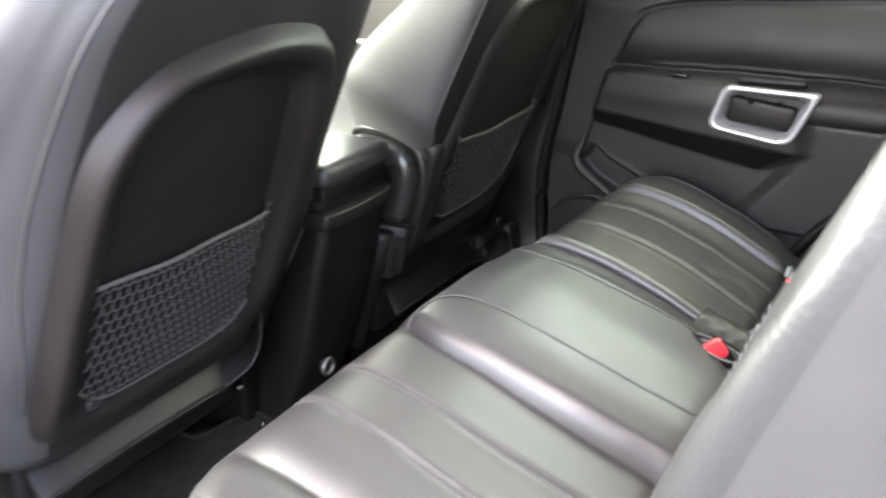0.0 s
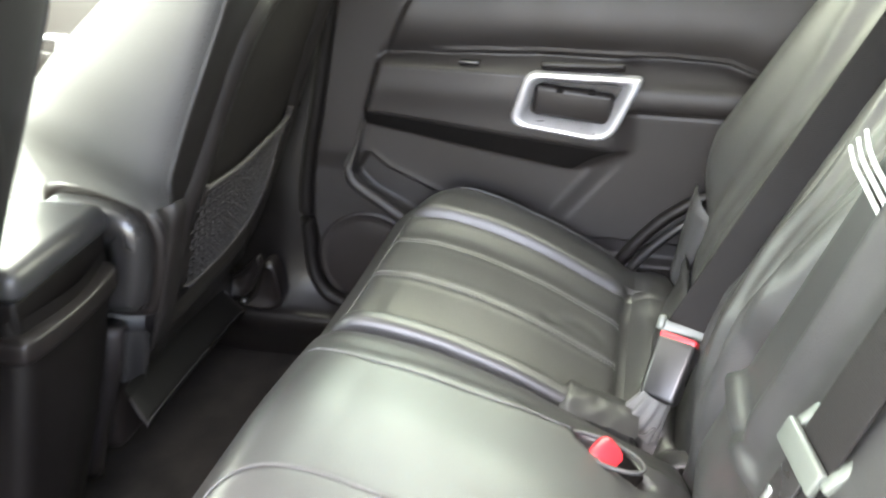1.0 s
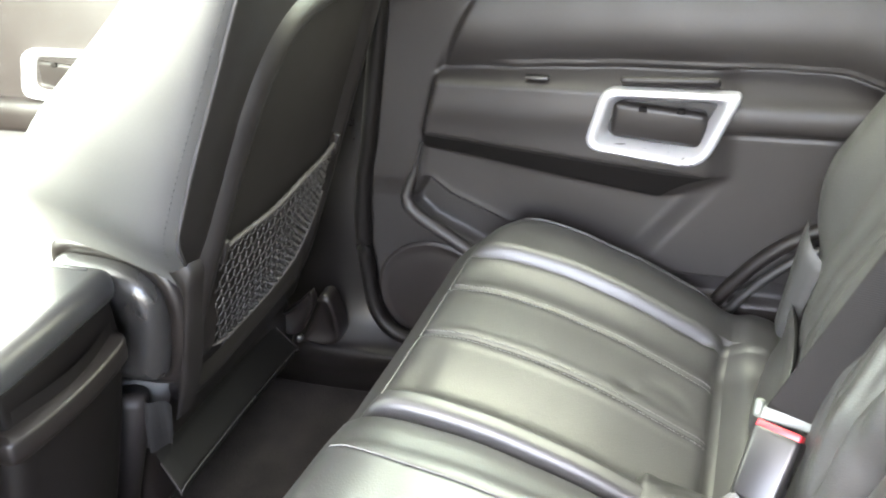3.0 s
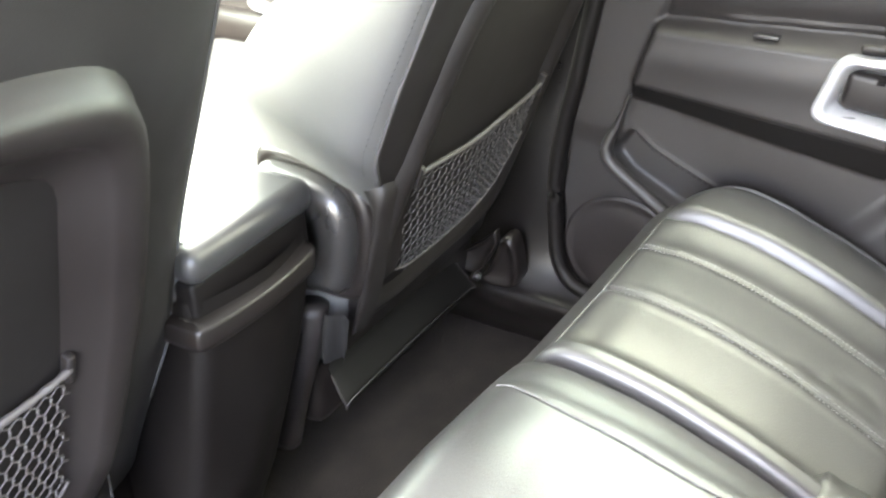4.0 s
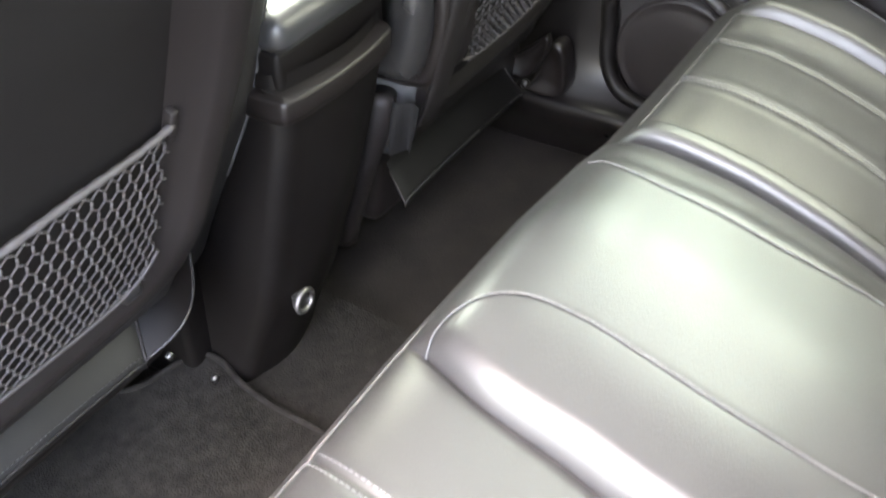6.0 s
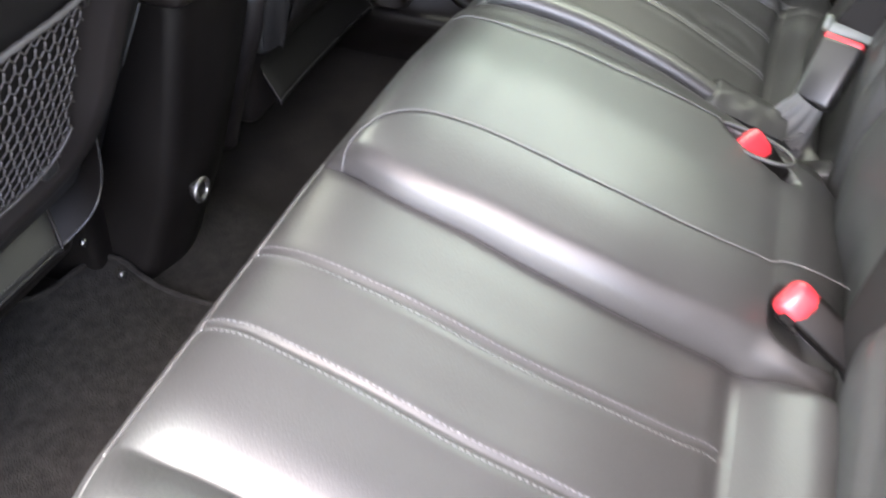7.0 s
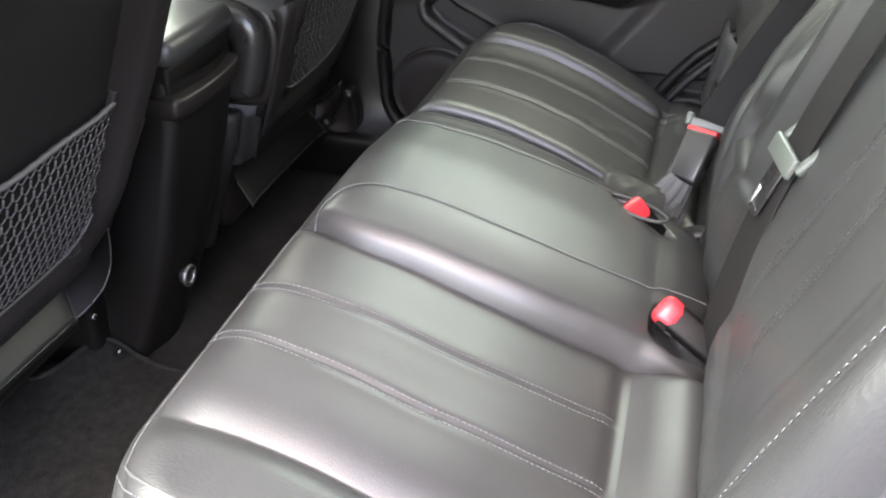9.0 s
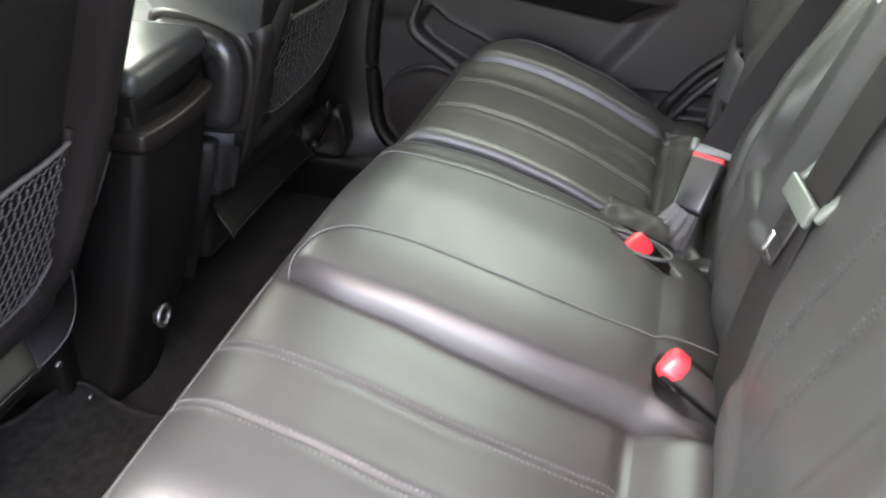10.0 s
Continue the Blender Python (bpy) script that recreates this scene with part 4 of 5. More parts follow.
part("belt_anchor_cover", ([p for lp in loops for p in lp], [tuple(reversed(q)) for q in grid_faces(len(loops), nc, True)] + [tuple((len(loops) - 1) * nc + k for k in reversed(range(nc)))]), PLASTIC, PASSENGER, "black moulded belt anchor cover")

# ---- centre console ----
def console():
    top = thing("center_console", "black centre console with padded lid and rear panel", "console", (-0.45, 0.04, 0.0))
    o = np.array(top.location)
    secs = []
    for z, x, a, b in ((0.0, -0.315, -0.068, 0.075), (0.06, -0.295, -0.062, 0.075), (0.15, -0.262, -0.056, 0.085), (0.25, -0.240, -0.050, 0.105), (0.33, -0.226, -0.043, 0.122), (0.385, -0.219, -0.037, 0.132), (0.445, -0.222, -0.033, 0.14)):
        row = []
        r = 0.022
        pts = [(x - 0.9, a)] + [(x - r + r * math.sin(w), a + r - r * math.cos(w)) for w in np.linspace(0, math.pi / 2, 6)]
        m = 14
        pts += [(x + 0.010 * math.sin(math.pi * q), a + r + (b - a - 2 * r) * q) for q in np.linspace(0, 1, m)[1:-1]]
        pts += [(x - r + r * math.cos(w), b - r + r * math.sin(w)) for w in np.linspace(0, math.pi / 2, 6)] + [(x - 0.9, b)]
        secs.append([np.array([px, py, z]) - o for px, py in pts])
    n = len(secs[0])
    part("console_body", ([p for s in secs for p in s], [tuple(reversed(q)) for q in grid_faces(len(secs), n)]), CONSOLE_BLACK, top)
    # lip under the lid
    rows = []
    for h, zz in ((-0.03, 0.430), (0.003, 0.430), (0.005, 0.4285), (0.006, 0.426), (0.005, 0.412), (0.004, 0.406), (0.0, 0.403), (-0.03, 0.402)):
        line = catmull([(-0.260, -0.044), (-0.226, -0.043), (-0.214, -0.038), (-0.208, -0.016), (-0.203, 0.04), (-0.206, 0.10), (-0.214, 0.124), (-0.24, 0.130)], 6)
        rows.append([np.array([x + h, y + (h if y < -0.036 else 0) * -0.6, zz + 0.02 * (y + 0.05)]) - o for x, y in line])
    part("rear_lip", ([p for r in rows for p in r], [tuple(reversed(q)) for q in grid_faces(len(rows), len(rows[0]))]), PLASTIC, top, "satin black lip across the console")
    part("lid", rbox((0.37, 0.180, 0.038), 0.016, tuple(np.array([-0.402, 0.058, 0.4810]) - o), segments=5), LEATHER, top, "black padded leather lid")
    for s in (-1, 1):
        part("lid_seam", tube([np.array([x, 0.058 + 0.074 * s, 0.5004]) - o for x in np.linspace(-0.56, -0.24, 12)], 0.0012, 6), LEATHER_SIDE, top)
    part("lid_base", rbox((0.36, 0.168, 0.046), 0.006, tuple(np.array([-0.404, 0.054, 0.444]) - o)), CONSOLE_BLACK, top, "matt black band under the lid")
    part("side_panel", rbox((0.75, 0.05, 0.36), 0.012, tuple(np.array([-0.735, -0.068, 0.18]) - o)), CONSOLE_BLACK, top)
    # power socket
    ring = part("power_socket", tube([np.array([-0.246, -0.014 + 0.0135 * math.cos(a), 0.150 + 0.0135 * math.sin(a)]) - o for a in np.linspace(0, 2 * math.pi, 24, endpoint=False)], 0.0032, 8, closed=True, up=(1, 0, 0)), DULL_CHROME, top, "chrome ring of a power socket")
    part("socket_cap", rbox((0.012, 0.022, 0.022), 0.005, tuple(np.array([-0.252, -0.014, 0.150]) - o)), PLASTIC_GLOSS, ring)
    return top


console()

# ---- rear right door ----
def bezel(parent, x0, y, z0, o):
    """The silver surround of an inside door handle, with the pull behind it."""
    out = np.array([(-0.004, 0.004), (0.148, -0.014), (0.188, 0.085), (0.020, 0.084)])

    def rounded(k, r):
        c = out.mean(0)
        q = c + (out - c) * np.array([k, k if k > 0.8 else k - 0.10])
        pts = []
        for i in range(4):
            p, a, b = q[i], q[i - 1], q[(i + 1) % 4]
            u, w = (a - p) / np.linalg.norm(a - p), (b - p) / np.linalg.norm(b - p)
            rr = r[i] * k
            for t in np.linspace(0, 1, 8):
                pts.append((1 - t) ** 2 * (p + u * rr) + 2 * t * (1 - t) * p + t * t * (p + w * rr))
        return np.array(pts)
    rad = (0.022, 0.03, 0.012, 0.018)
    loops = []
    for k, h in ((1.0, 0.012), (0.995, -0.002), (0.97, -0.007), (0.91, -0.0085), (0.84, -0.0065), (0.82, -0.004), (0.745, 0.010), (0.72, 0.018)):
        loops.append([np.array([x0 + u, y + h, z0 + w]) - o for u, w in rounded(k, rad)])
    n = len(loops[0])
    b = part("handle_surround", ([p for lp in loops for p in lp], grid_faces(len(loops), n, True)), SILVER, parent, "satin silver handle surround")
    c = rounded(0.74, rad)
    part("handle_recess", ([np.array([x0 + u, y + 0.018, z0 + w]) - o for u, w in c], [tuple(range(n))]), PLASTIC_GLOSS, parent, smooth=False)
    part("door_handle", rbox((0.116, 0.016, 0.047), 0.008, tuple(np.array([x0 + 0.089, y + 0.012, z0 + 0.037]) - o), turn=turn(0, 5, 0), segments=4), PLASTIC, parent, "black inside door handle")
    for k in (-0.022, 0.024):
        part("handle_notch", rbox((0.010, 0.006, 0.007), 0.002, tuple(np.array([x0 + 0.092 + k, y + 0.004, z0 + 0.058]) - o)), CLOTH_DARK, parent)
    return b


def rear_door():
    top = thing("door_1", "charcoal plastic rear door trim with silver handle surround", "door", (0.3, 0.62, 0.3), kind="structure")
    o = np.array(top.location)
    xs, zs = np.arange(-0.15, 0.80, 0.0045), np.arange(0.03, 0.785, 0.0035)

    def front_edge(z):
        return np.interp(z, [0.03, 0.08, 0.116, 0.17, 0.22, 0.28, 0.34, 0.40, 0.45, 0.62, 0.8], [-0.07, -0.097, -0.112, -0.130, -0.139, -0.143, -0.140, -0.130, -0.118, -0.087, -0.06])

    def insert_z(x):
        """Upper and lower edge of the slanting underside of the armrest."""
        return np.interp(x, [-0.06, 0.10, 0.343, 0.40], [0.476, 0.462, 0.439, 0.434]), np.interp(x, [-0.06, 0.10, 0.265, 0.343, 0.40], [0.446, 0.420, 0.395, 0.412, 0.425])

    def y_at(x, z):
        zt, zb = insert_z(x)
        left = 0.616 - 0.028 * np.clip((z - zb) / (zt - zb), 0, 1) - 0.003 * bell(z, 0.512, 0.022)
        # flat panel behind the diagonal step, with a soft roll above it
        right = 0.600 - 0.011 * np.sqrt(np.clip(1 - ((z - 0.517) / 0.021) ** 2, 0, 1)) + 0.003 * bell(z, 0.4955, 0.0025)
        a = (x - 0.344) * 0.79 - (np.minimum(z, 0.440) - 0.423) * 0.61
        k = sstep(a, -0.030, 0.004)
        y = left * (1 - k) + right * k
        # shelf behind the armrest, a bead, and the padded panel above
        zs0 = np.interp(x, [-0.05, 0.30, 0.40, 0.55], [0.546, 0.543, 0.537, 0.537])
        zc = np.interp(x, [-0.05, 0.08, 0.22, 0.40, 0.475, 0.53], [0.560, 0.567, 0.573, 0.575, 0.571, 0.550])
        y = y + 0.030 * np.clip((z - zs0) / (zc - 0.004 - zs0), 0, 1)
        pad = np.clip((z - zc) / (0.690 - zc), 0, 1.4)
        above = sstep(z, zc - 0.003, zc + 0.002)
        y = y * (1 - above) + above * (0.6165 - 0.016 * np.sin(np.pi * np.clip(pad, 0, 1) ** 0.8) + 0.012 * pad ** 2)
        y = y - 0.006 * bell(z, zc + 0.0015, 0.0035) * sstep(x, 0.02, 0.09)
        # raised border in front of the recess, closing over it in an arch
        edge = np.interp(z, [0.34, 0.371, 0.391, 0.474, 0.545, 0.633, 0.665, 0.685], [-0.09, -0.080, -0.068, -0.049, -0.028, 0.013, 0.032, 0.075])
        arch = np.interp(x, [0.03, 0.10, 0.19, 0.43, 0.8], [0.664, 0.680, 0.688, 0.705, 0.71])
        border = np.maximum(1 - sstep(x, edge - 0.006, edge + 0.004), sstep(z, arch - 0.002, arch + 0.008)) * sstep(z, 0.36, 0.40)
        y = y * (1 - border) + border * (0.610 + 0.06 * sstep(z, 0.66, 0.78))
        seam = np.where(z < arch, bell(x, edge, 0.0035), 0.0) * sstep(z, 0.39, 0.45)
        y = y + 0.005 * np.maximum(seam, bell(z, arch, 0.003) * (x > 0.05))
        # hollow of the door pocket
        za = np.interp(x, [-0.084, -0.05, 0.0, 0.09], [0.36, 0.325, 0.300, 0.25])
        zb = np.interp(x, [-0.07, -0.053, -0.02, 0.056, 0.16], [0.372, 0.400, 0.374, 0.340, 0.292])
        y = y + 0.018 * sstep(z, za, za + 0.012) * (1 - sstep(z, zb - 0.006, zb)) * sstep(x, -0.08, -0.068)
        y = y - 0.002 * bell(z, zb + 0.002, 0.004) * sstep(x, -0.055, -0.04) * (1 - sstep(x, 0.10, 0.16))
        # well of the handle
        u, w = x - 0.174, z - 0.467
        well = sstep(u - 0.3 * w, 0.010, 0.016) * (1 - sstep(u - 0.4 * w, 0.138, 0.144)) * sstep(w + 0.118 * u, 0.016, 0.022) * (1 - sstep(w, 0.066, 0.072))
        return y + 0.035 * well + 0.0008 * np.sin(x * 23 + z * 17)
    gx, gz = np.meshgrid(xs, zs, indexing="ij")
    gx = np.maximum(gx, front_edge(gz) - 0.004)
    v = np.stack([gx, y_at(gx, gz), gz], -1).reshape(-1, 3) - o
    part("door_skin", (v, grid_faces(len(xs), len(zs))), DOOR_SKIN, top)
    # dark cloth on the slanting underside
    us, ws = np.linspace(0, 1, 90), np.linspace(0, 1, 14)
    v = []
    for u in us:
        for w in ws:
            x = -0.056 + u * (0.325 + 0.070 * w)
            hi, lo = insert_z(np.array(x))
            z = lo + (hi - lo) * w
            v.append(np.array([x, float(y_at(np.array(x), np.array(z))) - 0.0022 + 0.004 * (w in (0.0, 1.0) or u in (0.0, 1.0)), z]) - o)
    part("trim_insert", (v, grid_faces(90, 14)), CLOTH_DARK, top, "dark cloth trim insert")
    rim = even(catmull([(-0.052, 0.600, 0.455), (-0.066, 0.598, 0.41), (-0.078, 0.596, 0.376), (-0.070, 0.594, 0.352), (-0.02, 0.590, 0.320), (0.03, 0.588, 0.288), (0.09, 0.588, 0.25)], 8), 0.006)
    part("pocket_rim", tube(rim - o, [0.0025 + 0.0075 * float(sstep(-p[2], -0.44, -0.36)) for p in rim], 10), DOOR_SKIN, top, "charcoal rim of the door pocket")
    # round loudspeaker cover
    v, f = [], []
    rings = ((0.0, 0.004), (0.05, 0.004), (0.072, 0.003), (0.080, 0.001), (0.084, 0.003), (0.088, 0.003), (0.091, 0.0))
    for r, h in rings:
        for k in range(48):
            a = 2 * math.pi * k / 48
            v.append(np.array([-0.052 + r * math.cos(a), 0.612 - h, 0.203 + r * math.sin(a)]) - o)
    part("speaker_cover", (v, [tuple(reversed(q)) for q in grid_faces(len(rings), 48, True)]), PLASTIC_SOFT, top, "round charcoal loudspeaker cover")
    line = [(front_edge(z) - 0.014, 0.604, z) for z in np.linspace(0.78, 0.22, 40)] + [(-0.148, 0.600, 0.180), (-0.132, 0.596, 0.150), (-0.105, 0.592, 0.134), (-0.05, 0.590, 0.128), (0.03, 0.590, 0.126)]
    part("door_seal", tube(even(catmull(line, 4), 0.01) - o, 0.012, 10), CONSOLE_BLACK, top, "black rubber door seal")
    part("armrest_catch", rbox((0.030, 0.012, 0.005), 0.002, tuple(np.array([0.11, 0.600, 0.556]) - o)), PLASTIC_GLOSS, top)
    part("armrest_switch", rbox((0.118, 0.026, 0.009), 0.004, tuple(np.array([0.274, 0.600, 0.5585]) - o), turn=turn(-30, -2, 0)), PLASTIC, top)
    bezel(top, 0.174, 0.586, 0.467, o)
    return top


rear_door()


def front_door():
    top = thing("door_2", "charcoal front passenger door trim with silver handle surround", "door", (-0.65, 0.68, 0.3), kind="structure")
    o = np.array(top.location)
    part("door_skin", rbox((0.80, 0.05, 0.74), 0.02, tuple(np.array([-0.70, 0.705, 0.38]) - o)), PLASTIC_SOFT, top)
    part("armrest", rbox((0.62, 0.06, 0.06), 0.02, tuple(np.array([-0.68, 0.68, 0.42]) - o), segments=4), PLASTIC, top)
    bezel(top, -0.770, 0.672, 0.452, o)
    return top


front_door()

# ---- belts and buckles ----
def buckle(name, label, base, tip, face, width=0.034, thick=0.022, latched=False, slot=0, cap=0.030):
    """A belt buckle on its stalk: body from base to tip, red button in the end."""
    base, tip = Vector(base), Vector(tip)
    d = (tip - base)
    L = d.length
    zax = d.normalized()
    xax = (Vector(face) - zax * Vector(face).dot(zax)).normalized()
    yax = zax.cross(xax)
    rot = Matrix((xax, yax, zax)).transposed()
    top = thing(name, label, "seat belt buckle", tuple(base), group="rear belt buckles")
    part("buckle_body", rbox((thick, width, L), 0.006, tuple(rot @ Vector((0, 0, L / 2))), turn=rot, segments=4, taper=0.9), PLASTIC_GLOSS if latched else CONSOLE_BLACK, top)
    if latched:
        part("release_button", rbox((thick * 0.6, width * 0.92, 0.008), 0.0025, tuple(rot @ Vector((0.003, 0, L + 0.001))), turn=rot), RED, top, "red release button")
    else:
        part("release_button", rbox((thick * 1.12, width * 1.06, cap), 0.0098, tuple(rot @ Vector((0.0, 0, L + 0.002))), turn=rot, segments=4, taper=0.92), RED, top, "red release button")
        if slot:
            part("slot", rbox((thick * 0.42, 0.008, cap * 0.45), 0.002, tuple(rot @ Vector((thick * 0.22, -width * 0.50, L + 0.001))), turn=rot), CLOTH_DARK, top)
            part("slot_lip", rbox((thick * 0.5, 0.006, cap * 0.7), 0.002, tuple(rot @ Vector((-thick * 0.25, -width * 0.50, L - 0.004))), turn=rot), PLASTIC, top)
    return top


buckle("belt_buckle", "black seat belt buckle with red button in the seat crease", (0.474, -0.188, 0.286), (0.409, -0.168, 0.322), (0.24, -0.77, 0.60), 0.032, 0.026, slot=1)
buckle("belt_buckle", "red-tipped belt buckle sunk in a seat pocket", (0.386, 0.038, 0.290), (0.356, 0.050, 0.313), (0, -0.35, 1), 0.036, 0.022, cap=0.036)
buckle("belt_buckle", "black buckle latched to a belt tongue", (0.407, 0.174, 0.305), (0.4255, 0.2155, 0.360), (-0.33, -0.68, 0.65), 0.047, 0.028, True)


def tongue_bar(wide, tall, thick, at, o, w, d):
    """A rounded plate across a belt: its width along w, its height along d."""
    w, d = Vector(w).normalized(), Vector(d)
    d = (d - w * d.dot(w)).normalized()
    rot = Matrix((d.cross(w), w, d)).transposed()
    bm = rbox((thick, wide, tall), min(thick, tall, wide) * 0.35, tuple(np.array(at) - o), turn=rot, segments=3)
    v = [tuple(p.co) for p in bm.verts]
    bm.verts.index_update()
    f = [tuple(p.index for p in q.verts) for q in bm.faces]
    bm.free()
    return v, f


def belt_three():
    top = thing("seat_belt", "black webbing belt latched across the backrest", "seat belt", (0.43, 0.21, 0.37))
    o = np.array(top.location)
    pts = even(catmull([(0.431, 0.224, 0.366), (0.494, 0.252, 0.49), (0.556, 0.293, 0.60), (0.640, 0.345, 0.75), (0.755, 0.415, 0.95)], 8), 0.012)
    part("webbing", ribbon(pts - o, [np.array([0.97, -0.14, -0.15]) * (1 - u) + np.array([0.84, -0.34, -0.36]) * u for u in np.clip((pts[:, 2] - 0.38) / 0.15, 0, 1)], 0.048, 0.0016), WEBBING, top)
    w, d = (0.985, -0.10, -0.12), (0.26, 0.50, 0.80)
    e = np.array(w) * 0.031
    c = np.array([0.434, 0.226, 0.368])
    part("tongue", join(tongue_bar(0.060, 0.015, 0.008, c, o, w, d), tongue_bar(0.010, 0.018, 0.010, c - e + np.array(d) * 0.003, o, w, d), tongue_bar(0.014, 0.018, 0.012, c + e + np.array(d) * 0.004, o, w, d)), TONGUE, top, "pale coated belt tongue")
    return top


belt_three()


def belt_two():
    top = thing("seat_belt", "black webbing belt with a pale tongue hanging on the backrest", "seat belt", (0.45, -0.2, 0.3))
    o = np.array(top.location)
    pts = even(catmull([(0.452, -0.196, 0.285), (0.452, -0.198, 0.355), (0.464, -0.188, 0.43), (0.482, -0.174, 0.50), (0.490, -0.174, 0.525), (0.508, -0.178, 0.59), (0.545, -0.176, 0.70), (0.580, -0.165, 0.80), (0.61, -0.14, 0.93), (0.66, -0.12, 0.965)], 8), 0.012)
    part("webbing", ribbon(pts - o, [(0.32, -0.87, 0.36) if z < 0.47 else (0.22, -0.97, 0.05) for z in pts[:, 2]], 0.050, 0.0018), WEBBING, top)
    w, d = (0.20, -0.98, 0.0), (0.33, 0.05, 0.94)
    side = (0.62, 0.05, 0.78)
    part("tongue", join(tongue_bar(0.064, 0.021, 0.007, (0.481, -0.170, 0.518), o, w, d), tongue_bar(0.034, 0.011, 0.008, (0.501, -0.202, 0.530), o, side, w),
                        tongue_bar(0.028, 0.010, 0.008, (0.488, -0.139, 0.527), o, side, w)), TONGUE, top, "pale coated belt tongue")
    part("tongue_bar", tongue_bar(0.064, 0.010, 0.007, (0.508, -0.172, 0.546), o, w, d), TONGUE, top)
    part("tongue_plate", join(tongue_bar(0.030, 0.048, 0.003, (0.472, -0.172, 0.484), o, w, d), tongue_bar(0.024, 0.008, 0.004, (0.4645, -0.173, 0.463), o, w, d)), PLASTIC_GLOSS, top, "glossy black tongue plate")
    part("tongue_slot", tongue_bar(0.006, 0.020, 0.0045, (0.4655, -0.164, 0.472), o, w, d), STEEL, top, "bright steel edge of the tongue plate")
    return top


belt_two()

def gathered(p0, p1, r0, r1, folds, depth, rings=8):
    """A gathered cloth sleeve from p0 to p1, with folds along it."""
    p0, p1 = np.array(p0, float), np.array(p1, float)
    d = (p1 - p0) / np.linalg.norm(p1 - p0)
    a = np.cross(d, (0, 1, 0))
    a /= np.linalg.norm(a)
    b = np.cross(d, a)
    v = []
    for i in range(rings):
        t = i / (rings - 1)
        for k in range(48):
            w = 2 * math.pi * k / 48
            r = (r0 + (r1 - r0) * t) * (1 + depth * (0.4 + t) * math.sin(folds * w + 0.6 * math.sin(5 * t)))
            v.append(p0 + (p1 - p0) * t + r * (a * math.cos(w) * 1.25 + b * math.sin(w) * 0.8))
    return v, grid_faces(rings, 48, True)


sleeve = thing("elastic_sleeve", "gathered grey elastic sleeve round a buckle stalk", "seat belt sleeve", (0.395, 0.178, 0.27))
o = np.array(sleeve.location)
part("sleeve", gathered(np.array([0.406, 0.174, 0.310]) - o, np.array([0.384, 0.166, 0.268]) - o, 0.014, 0.021, 9, 0.16), ELASTIC, sleeve)
hem = [np.array([0.3845 + 0.0265 * math.cos(a), 0.1665 + 0.0170 * math.sin(a), 0.2715 + 0.011 * math.cos(a) - 0.004 * abs(math.sin(4.5 * a))]) - o for a in np.linspace(0, 2 * math.pi, 60, endpoint=False)]
part("hem", tube(hem, 0.0022, 6, closed=True), ELASTIC, sleeve)
flap = thing("cloth_flap", "soft dark cloth flap over the cushion gap", "seat flap", (0.34, 0.15, 0.30))
o = np.array(flap.location)
rows = []
for i, t in enumerate(np.linspace(0, 1, 22)):
    x = 0.300 + 0.088 * t
    rows.append([np.array([x, 0.119 + 0.068 * q + 0.010 * t, 0.326 - 0.034 * t - 0.012 * (2 * q - 0.9) ** 2 + 0.003 * noise.noise(Vector((x * 60, q * 5, 0))) - 0.010 * (1 - sstep(t, 0, 0.12))]) - o for q in np.linspace(0, 1, 14)])
part("cloth", ([p for r in rows for p in r], grid_faces(22, 14)), LEATHER_BACK, flap)

# rim of the buckle pocket in the middle of the bench
ring = []
for a in np.linspace(0, 2 * math.pi, 40, endpoint=False):
    u, w = 0.045 * math.cos(a), 0.0185 * math.sin(a)
    x, y = 0.352 + 0.914 * u + 0.405 * w, 0.049 - 0.405 * u + 0.914 * w
    ring.append(np.array([x, y, 0.3236 - 0.06 * (x - 0.352)]) - OL)
part("pocket_rim", tube(ring, 0.0022, 8, closed=True), LEATHER_BACK, BENCH_L)

trim_stripes = thing("seat_stripes", "three pale curved piping stripes on the backrest", "piping", (0.54, 0.09, 0.65))
for k in range(3):
    o = np.array(trim_stripes.location)
    c = catmull([(0.104 - 0.007 * k, 0.644 + 0.010 * k), (0.070 - 0.006 * k, 0.640 + 0.009 * k), (0.03 - 0.005 * k, 0.640 + 0.008 * k), (-0.03, 0.640 + 0.008 * k)], 8)
    part("stripe", tube([np.array([back_x(z) - 0.006, y, z]) - o for y, z in c], 0.0024, 8), STRIPE, trim_stripes)


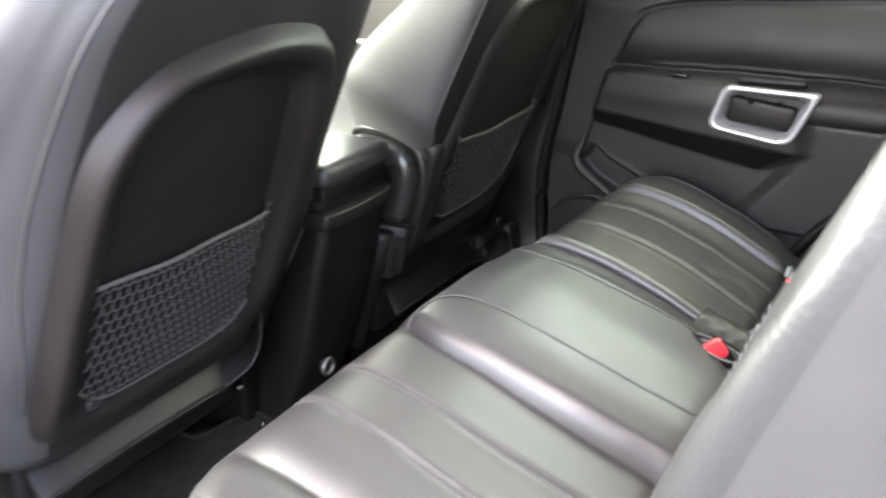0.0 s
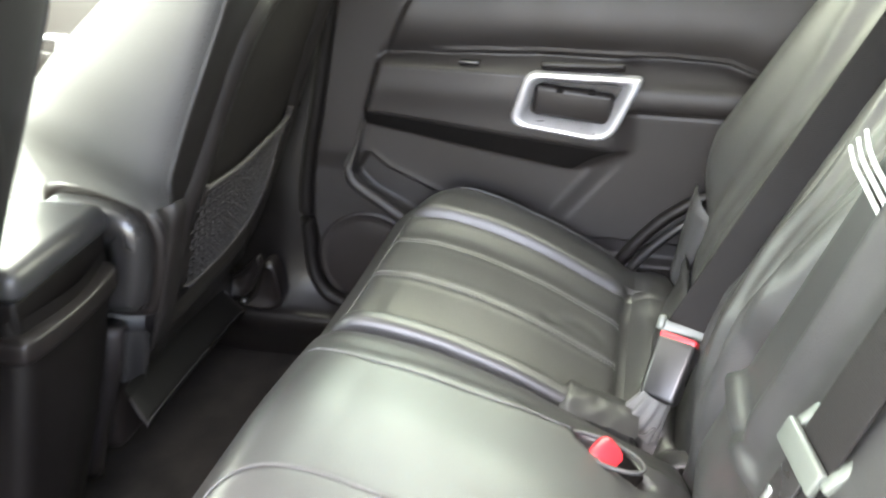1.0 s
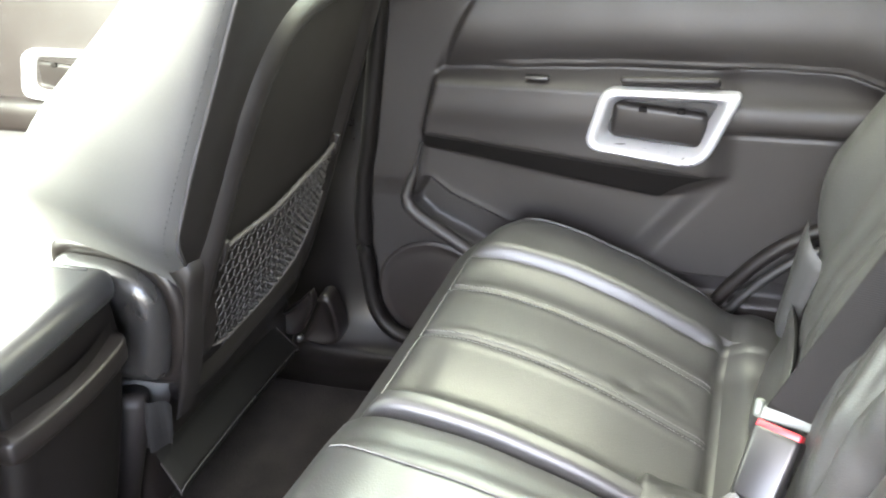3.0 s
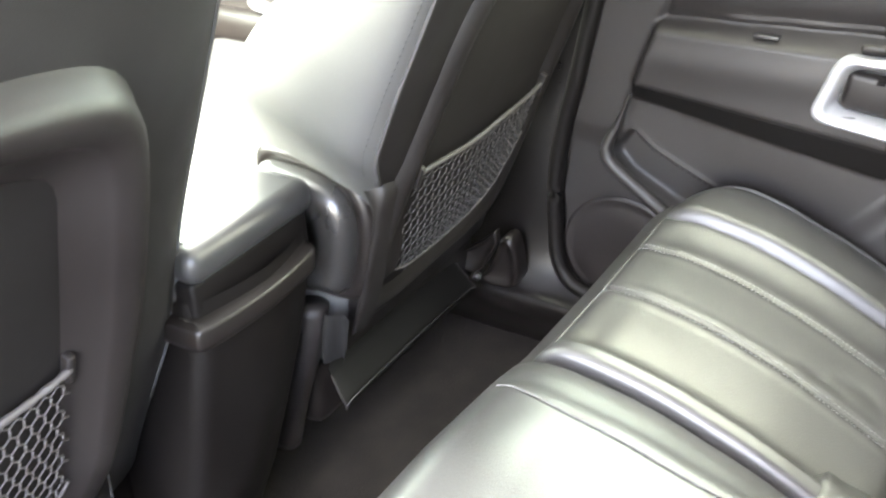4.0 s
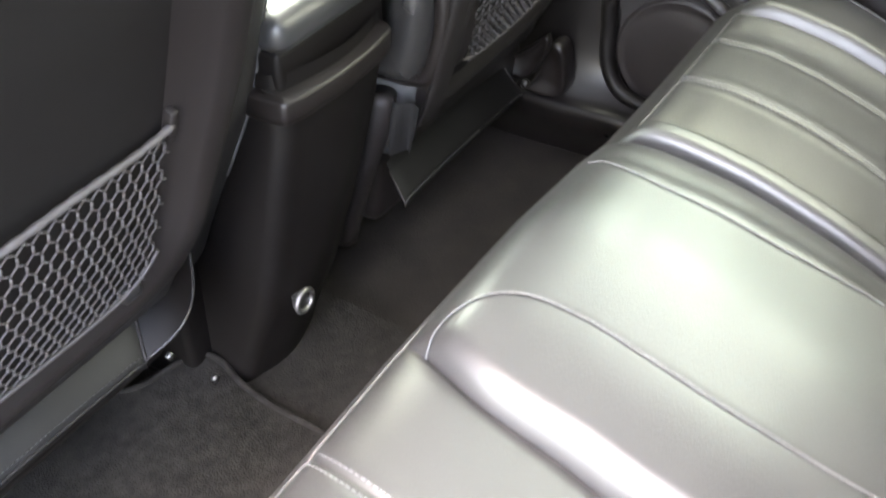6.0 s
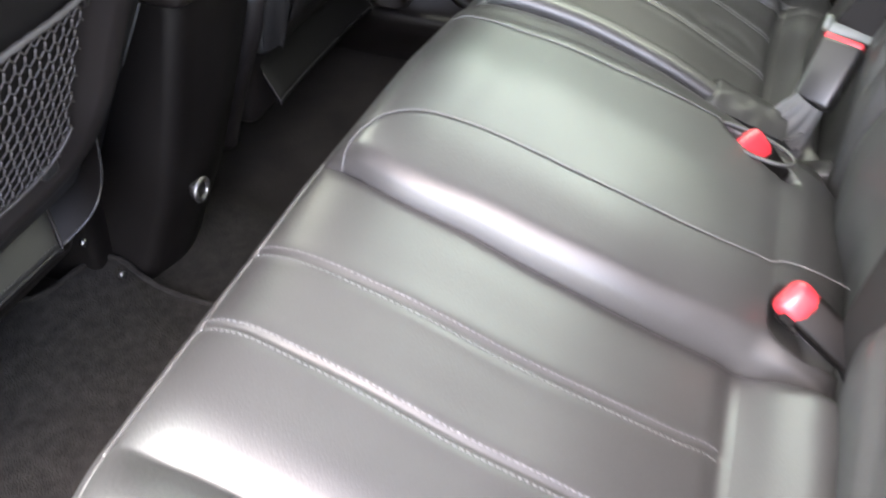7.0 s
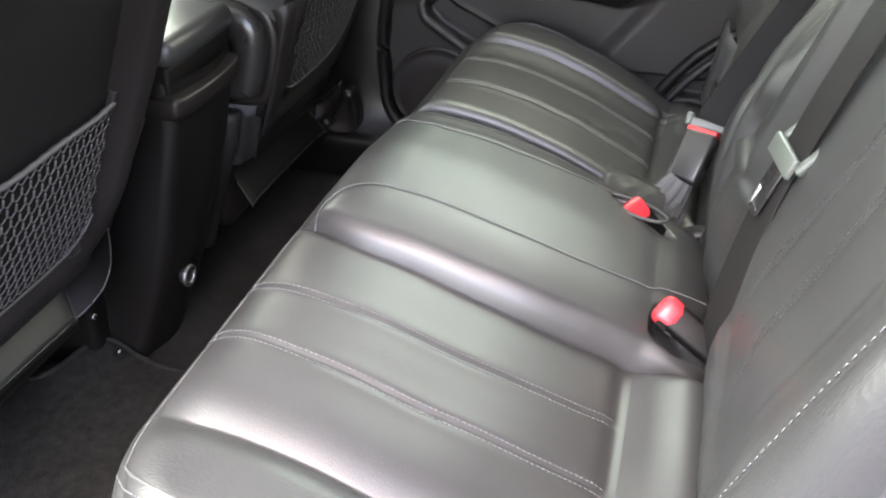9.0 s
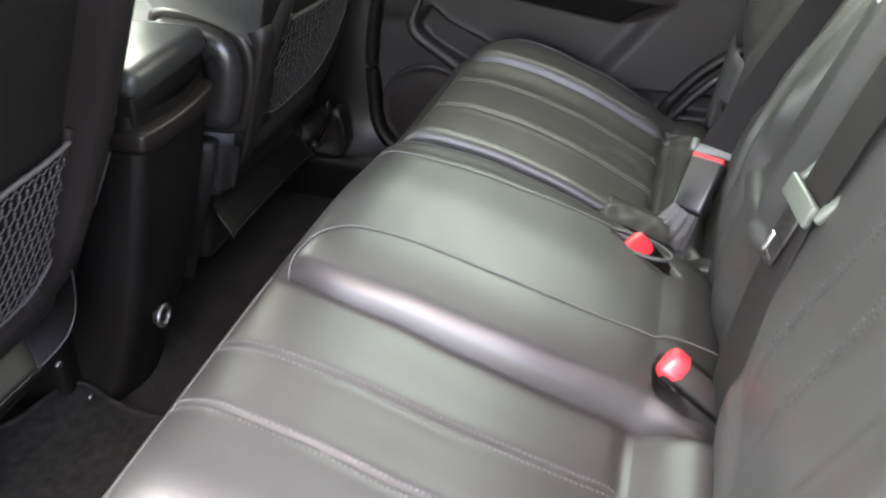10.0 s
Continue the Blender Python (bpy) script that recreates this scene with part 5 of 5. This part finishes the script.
# ---- loose floor mat and small trim ----
def floor_mat():
    mat = thing("floor_mat", "charcoal carpet floor mat with a rippled edge", "floor mat", (-0.2, -0.3, 0.0))
    o = np.array(mat.location)
    edge = catmull([(-0.52, -0.66), (-0.50, -0.40), (-0.49, -0.22), (-0.465, -0.150), (-0.43, -0.150), (-0.402, -0.132), (-0.388, -0.098), (-0.372, -0.072), (-0.345, -0.064), (-0.31, -0.070), (-0.24, -0.074), (-0.06, -0.08)], 10)
    rows = []
    for k, (x, y) in enumerate(edge):
        lift = 0.030 * bell(x, -0.37, 0.05) * (y > -0.2)
        back = np.array([0.10, -0.66 + 0.2 * k / len(edge)])
        row = []
        for t in np.concatenate([[-0.001, 0.0, 0.006, 0.015], np.linspace(0.04, 1, 24)]):
            p = np.array([x, y]) * (1 - t) + back * t
            z = 0.002 if t < 0 else 0.020 * sstep(t, -0.01, 0.006) + 0.004 + lift * math.exp(-t * 9)
            row.append(np.array([p[0], p[1], z + 0.0015 * noise.noise(Vector((p[0] * 25, p[1] * 25, 9)))]) - o)
        rows.append(row)
    part("mat_top", ([p for r in rows for p in r], grid_faces(len(rows), len(rows[0]))), MAT_CARPET, mat)
    part("binding", tube([np.array(r[2]) + np.array([0, 0, 0.001]) for r in rows], 0.0042, 8), MAT_CARPET, mat, "bound edge of the mat")
    return mat


floor_mat()
mat2 = thing("floor_mat", "flat charcoal carpet mat over the tunnel", "floor mat", (-0.2, 0.02, 0.014))
part("mat_top", rbox((0.36, 0.19, 0.008), 0.003, (-0.02, 0.0, 0.002), turn=turn(0, 0, -3)), MAT_CARPET, mat2)

arch = thing("wheel_arch_trim", "black rubber seal along the rear door opening", "seal", (0.42, 0.60, 0.3), kind="structure")
o = np.array(arch.location)
part("seal", tube(even(catmull([(0.33, 0.600, 0.22), (0.37, 0.598, 0.285), (0.41, 0.596, 0.335), (0.455, 0.592, 0.372), (0.50, 0.588, 0.395)], 6), 0.01) - o, 0.010, 8), PLASTIC, arch)
part("seal", tube(even(catmull([(0.35, 0.590, 0.22), (0.39, 0.588, 0.280), (0.43, 0.586, 0.325), (0.47, 0.584, 0.355), (0.51, 0.582, 0.37)], 6), 0.01) - o, 0.007, 8), PLASTIC_GLOSS, arch)


def padded_tab(name, rows, thick, mat, parent, o):
    """A soft leather flap: a grid of points given a thickness with rounded rim."""
    g = np.array(rows, float)
    nu, nv = g.shape[:2]
    du, dv = np.gradient(g, axis=0), np.gradient(g, axis=1)
    nrm = np.cross(du, dv)
    nrm /= np.linalg.norm(nrm, axis=2)[:, :, None] + 1e-9
    i, j = np.meshgrid(np.linspace(-1, 1, nu), np.linspace(-1, 1, nv), indexing="ij")
    t = thick * np.sqrt(np.clip(1 - np.maximum(abs(i), abs(j)) ** 6, 0, 1))[:, :, None]
    front, back = (g + nrm * t - o).reshape(-1, 3), (g - nrm * t - o).reshape(-1, 3)
    f = grid_faces(nu, nv)
    return part(name, (np.vstack([front, back]), f + [tuple(q + nu * nv for q in reversed(c)) for c in f]), mat, parent)


wing = []
for u in np.linspace(0, 1, 16):
    c = np.array([0.446 - 0.020 * u, 0.516 - 0.018 * u, 0.432 - 0.135 * u])
    wing.append([c + np.array([0.020, -0.050, -0.012 - 0.022 * (1 - u)]) * w * (1 - 0.35 * u) + np.array([-0.006 * math.sin(math.pi * w), -0.004 * math.sin(5 * w), 0]) for w in np.linspace(0, 1, 12)])
padded_tab("backrest_tab", wing, 0.0045, LEATHER_BACK, BENCH_R, OR)
skirt = []
for u in np.linspace(0, 1, 16):
    c = np.array([0.438 - 0.010 * u, 0.470 - 0.160 * u, 0.345 - 0.03 * u])
    skirt.append([c + np.array([-0.018 * w + 0.008 * math.sin(2.5 * w + 3 * u), 0.010 * math.sin(3 * u) * w, -0.075 * w]) for w in np.linspace(0, 1, 12)])
padded_tab("backrest_skirt", skirt, 0.006, LEATHER, BENCH_R, OR)
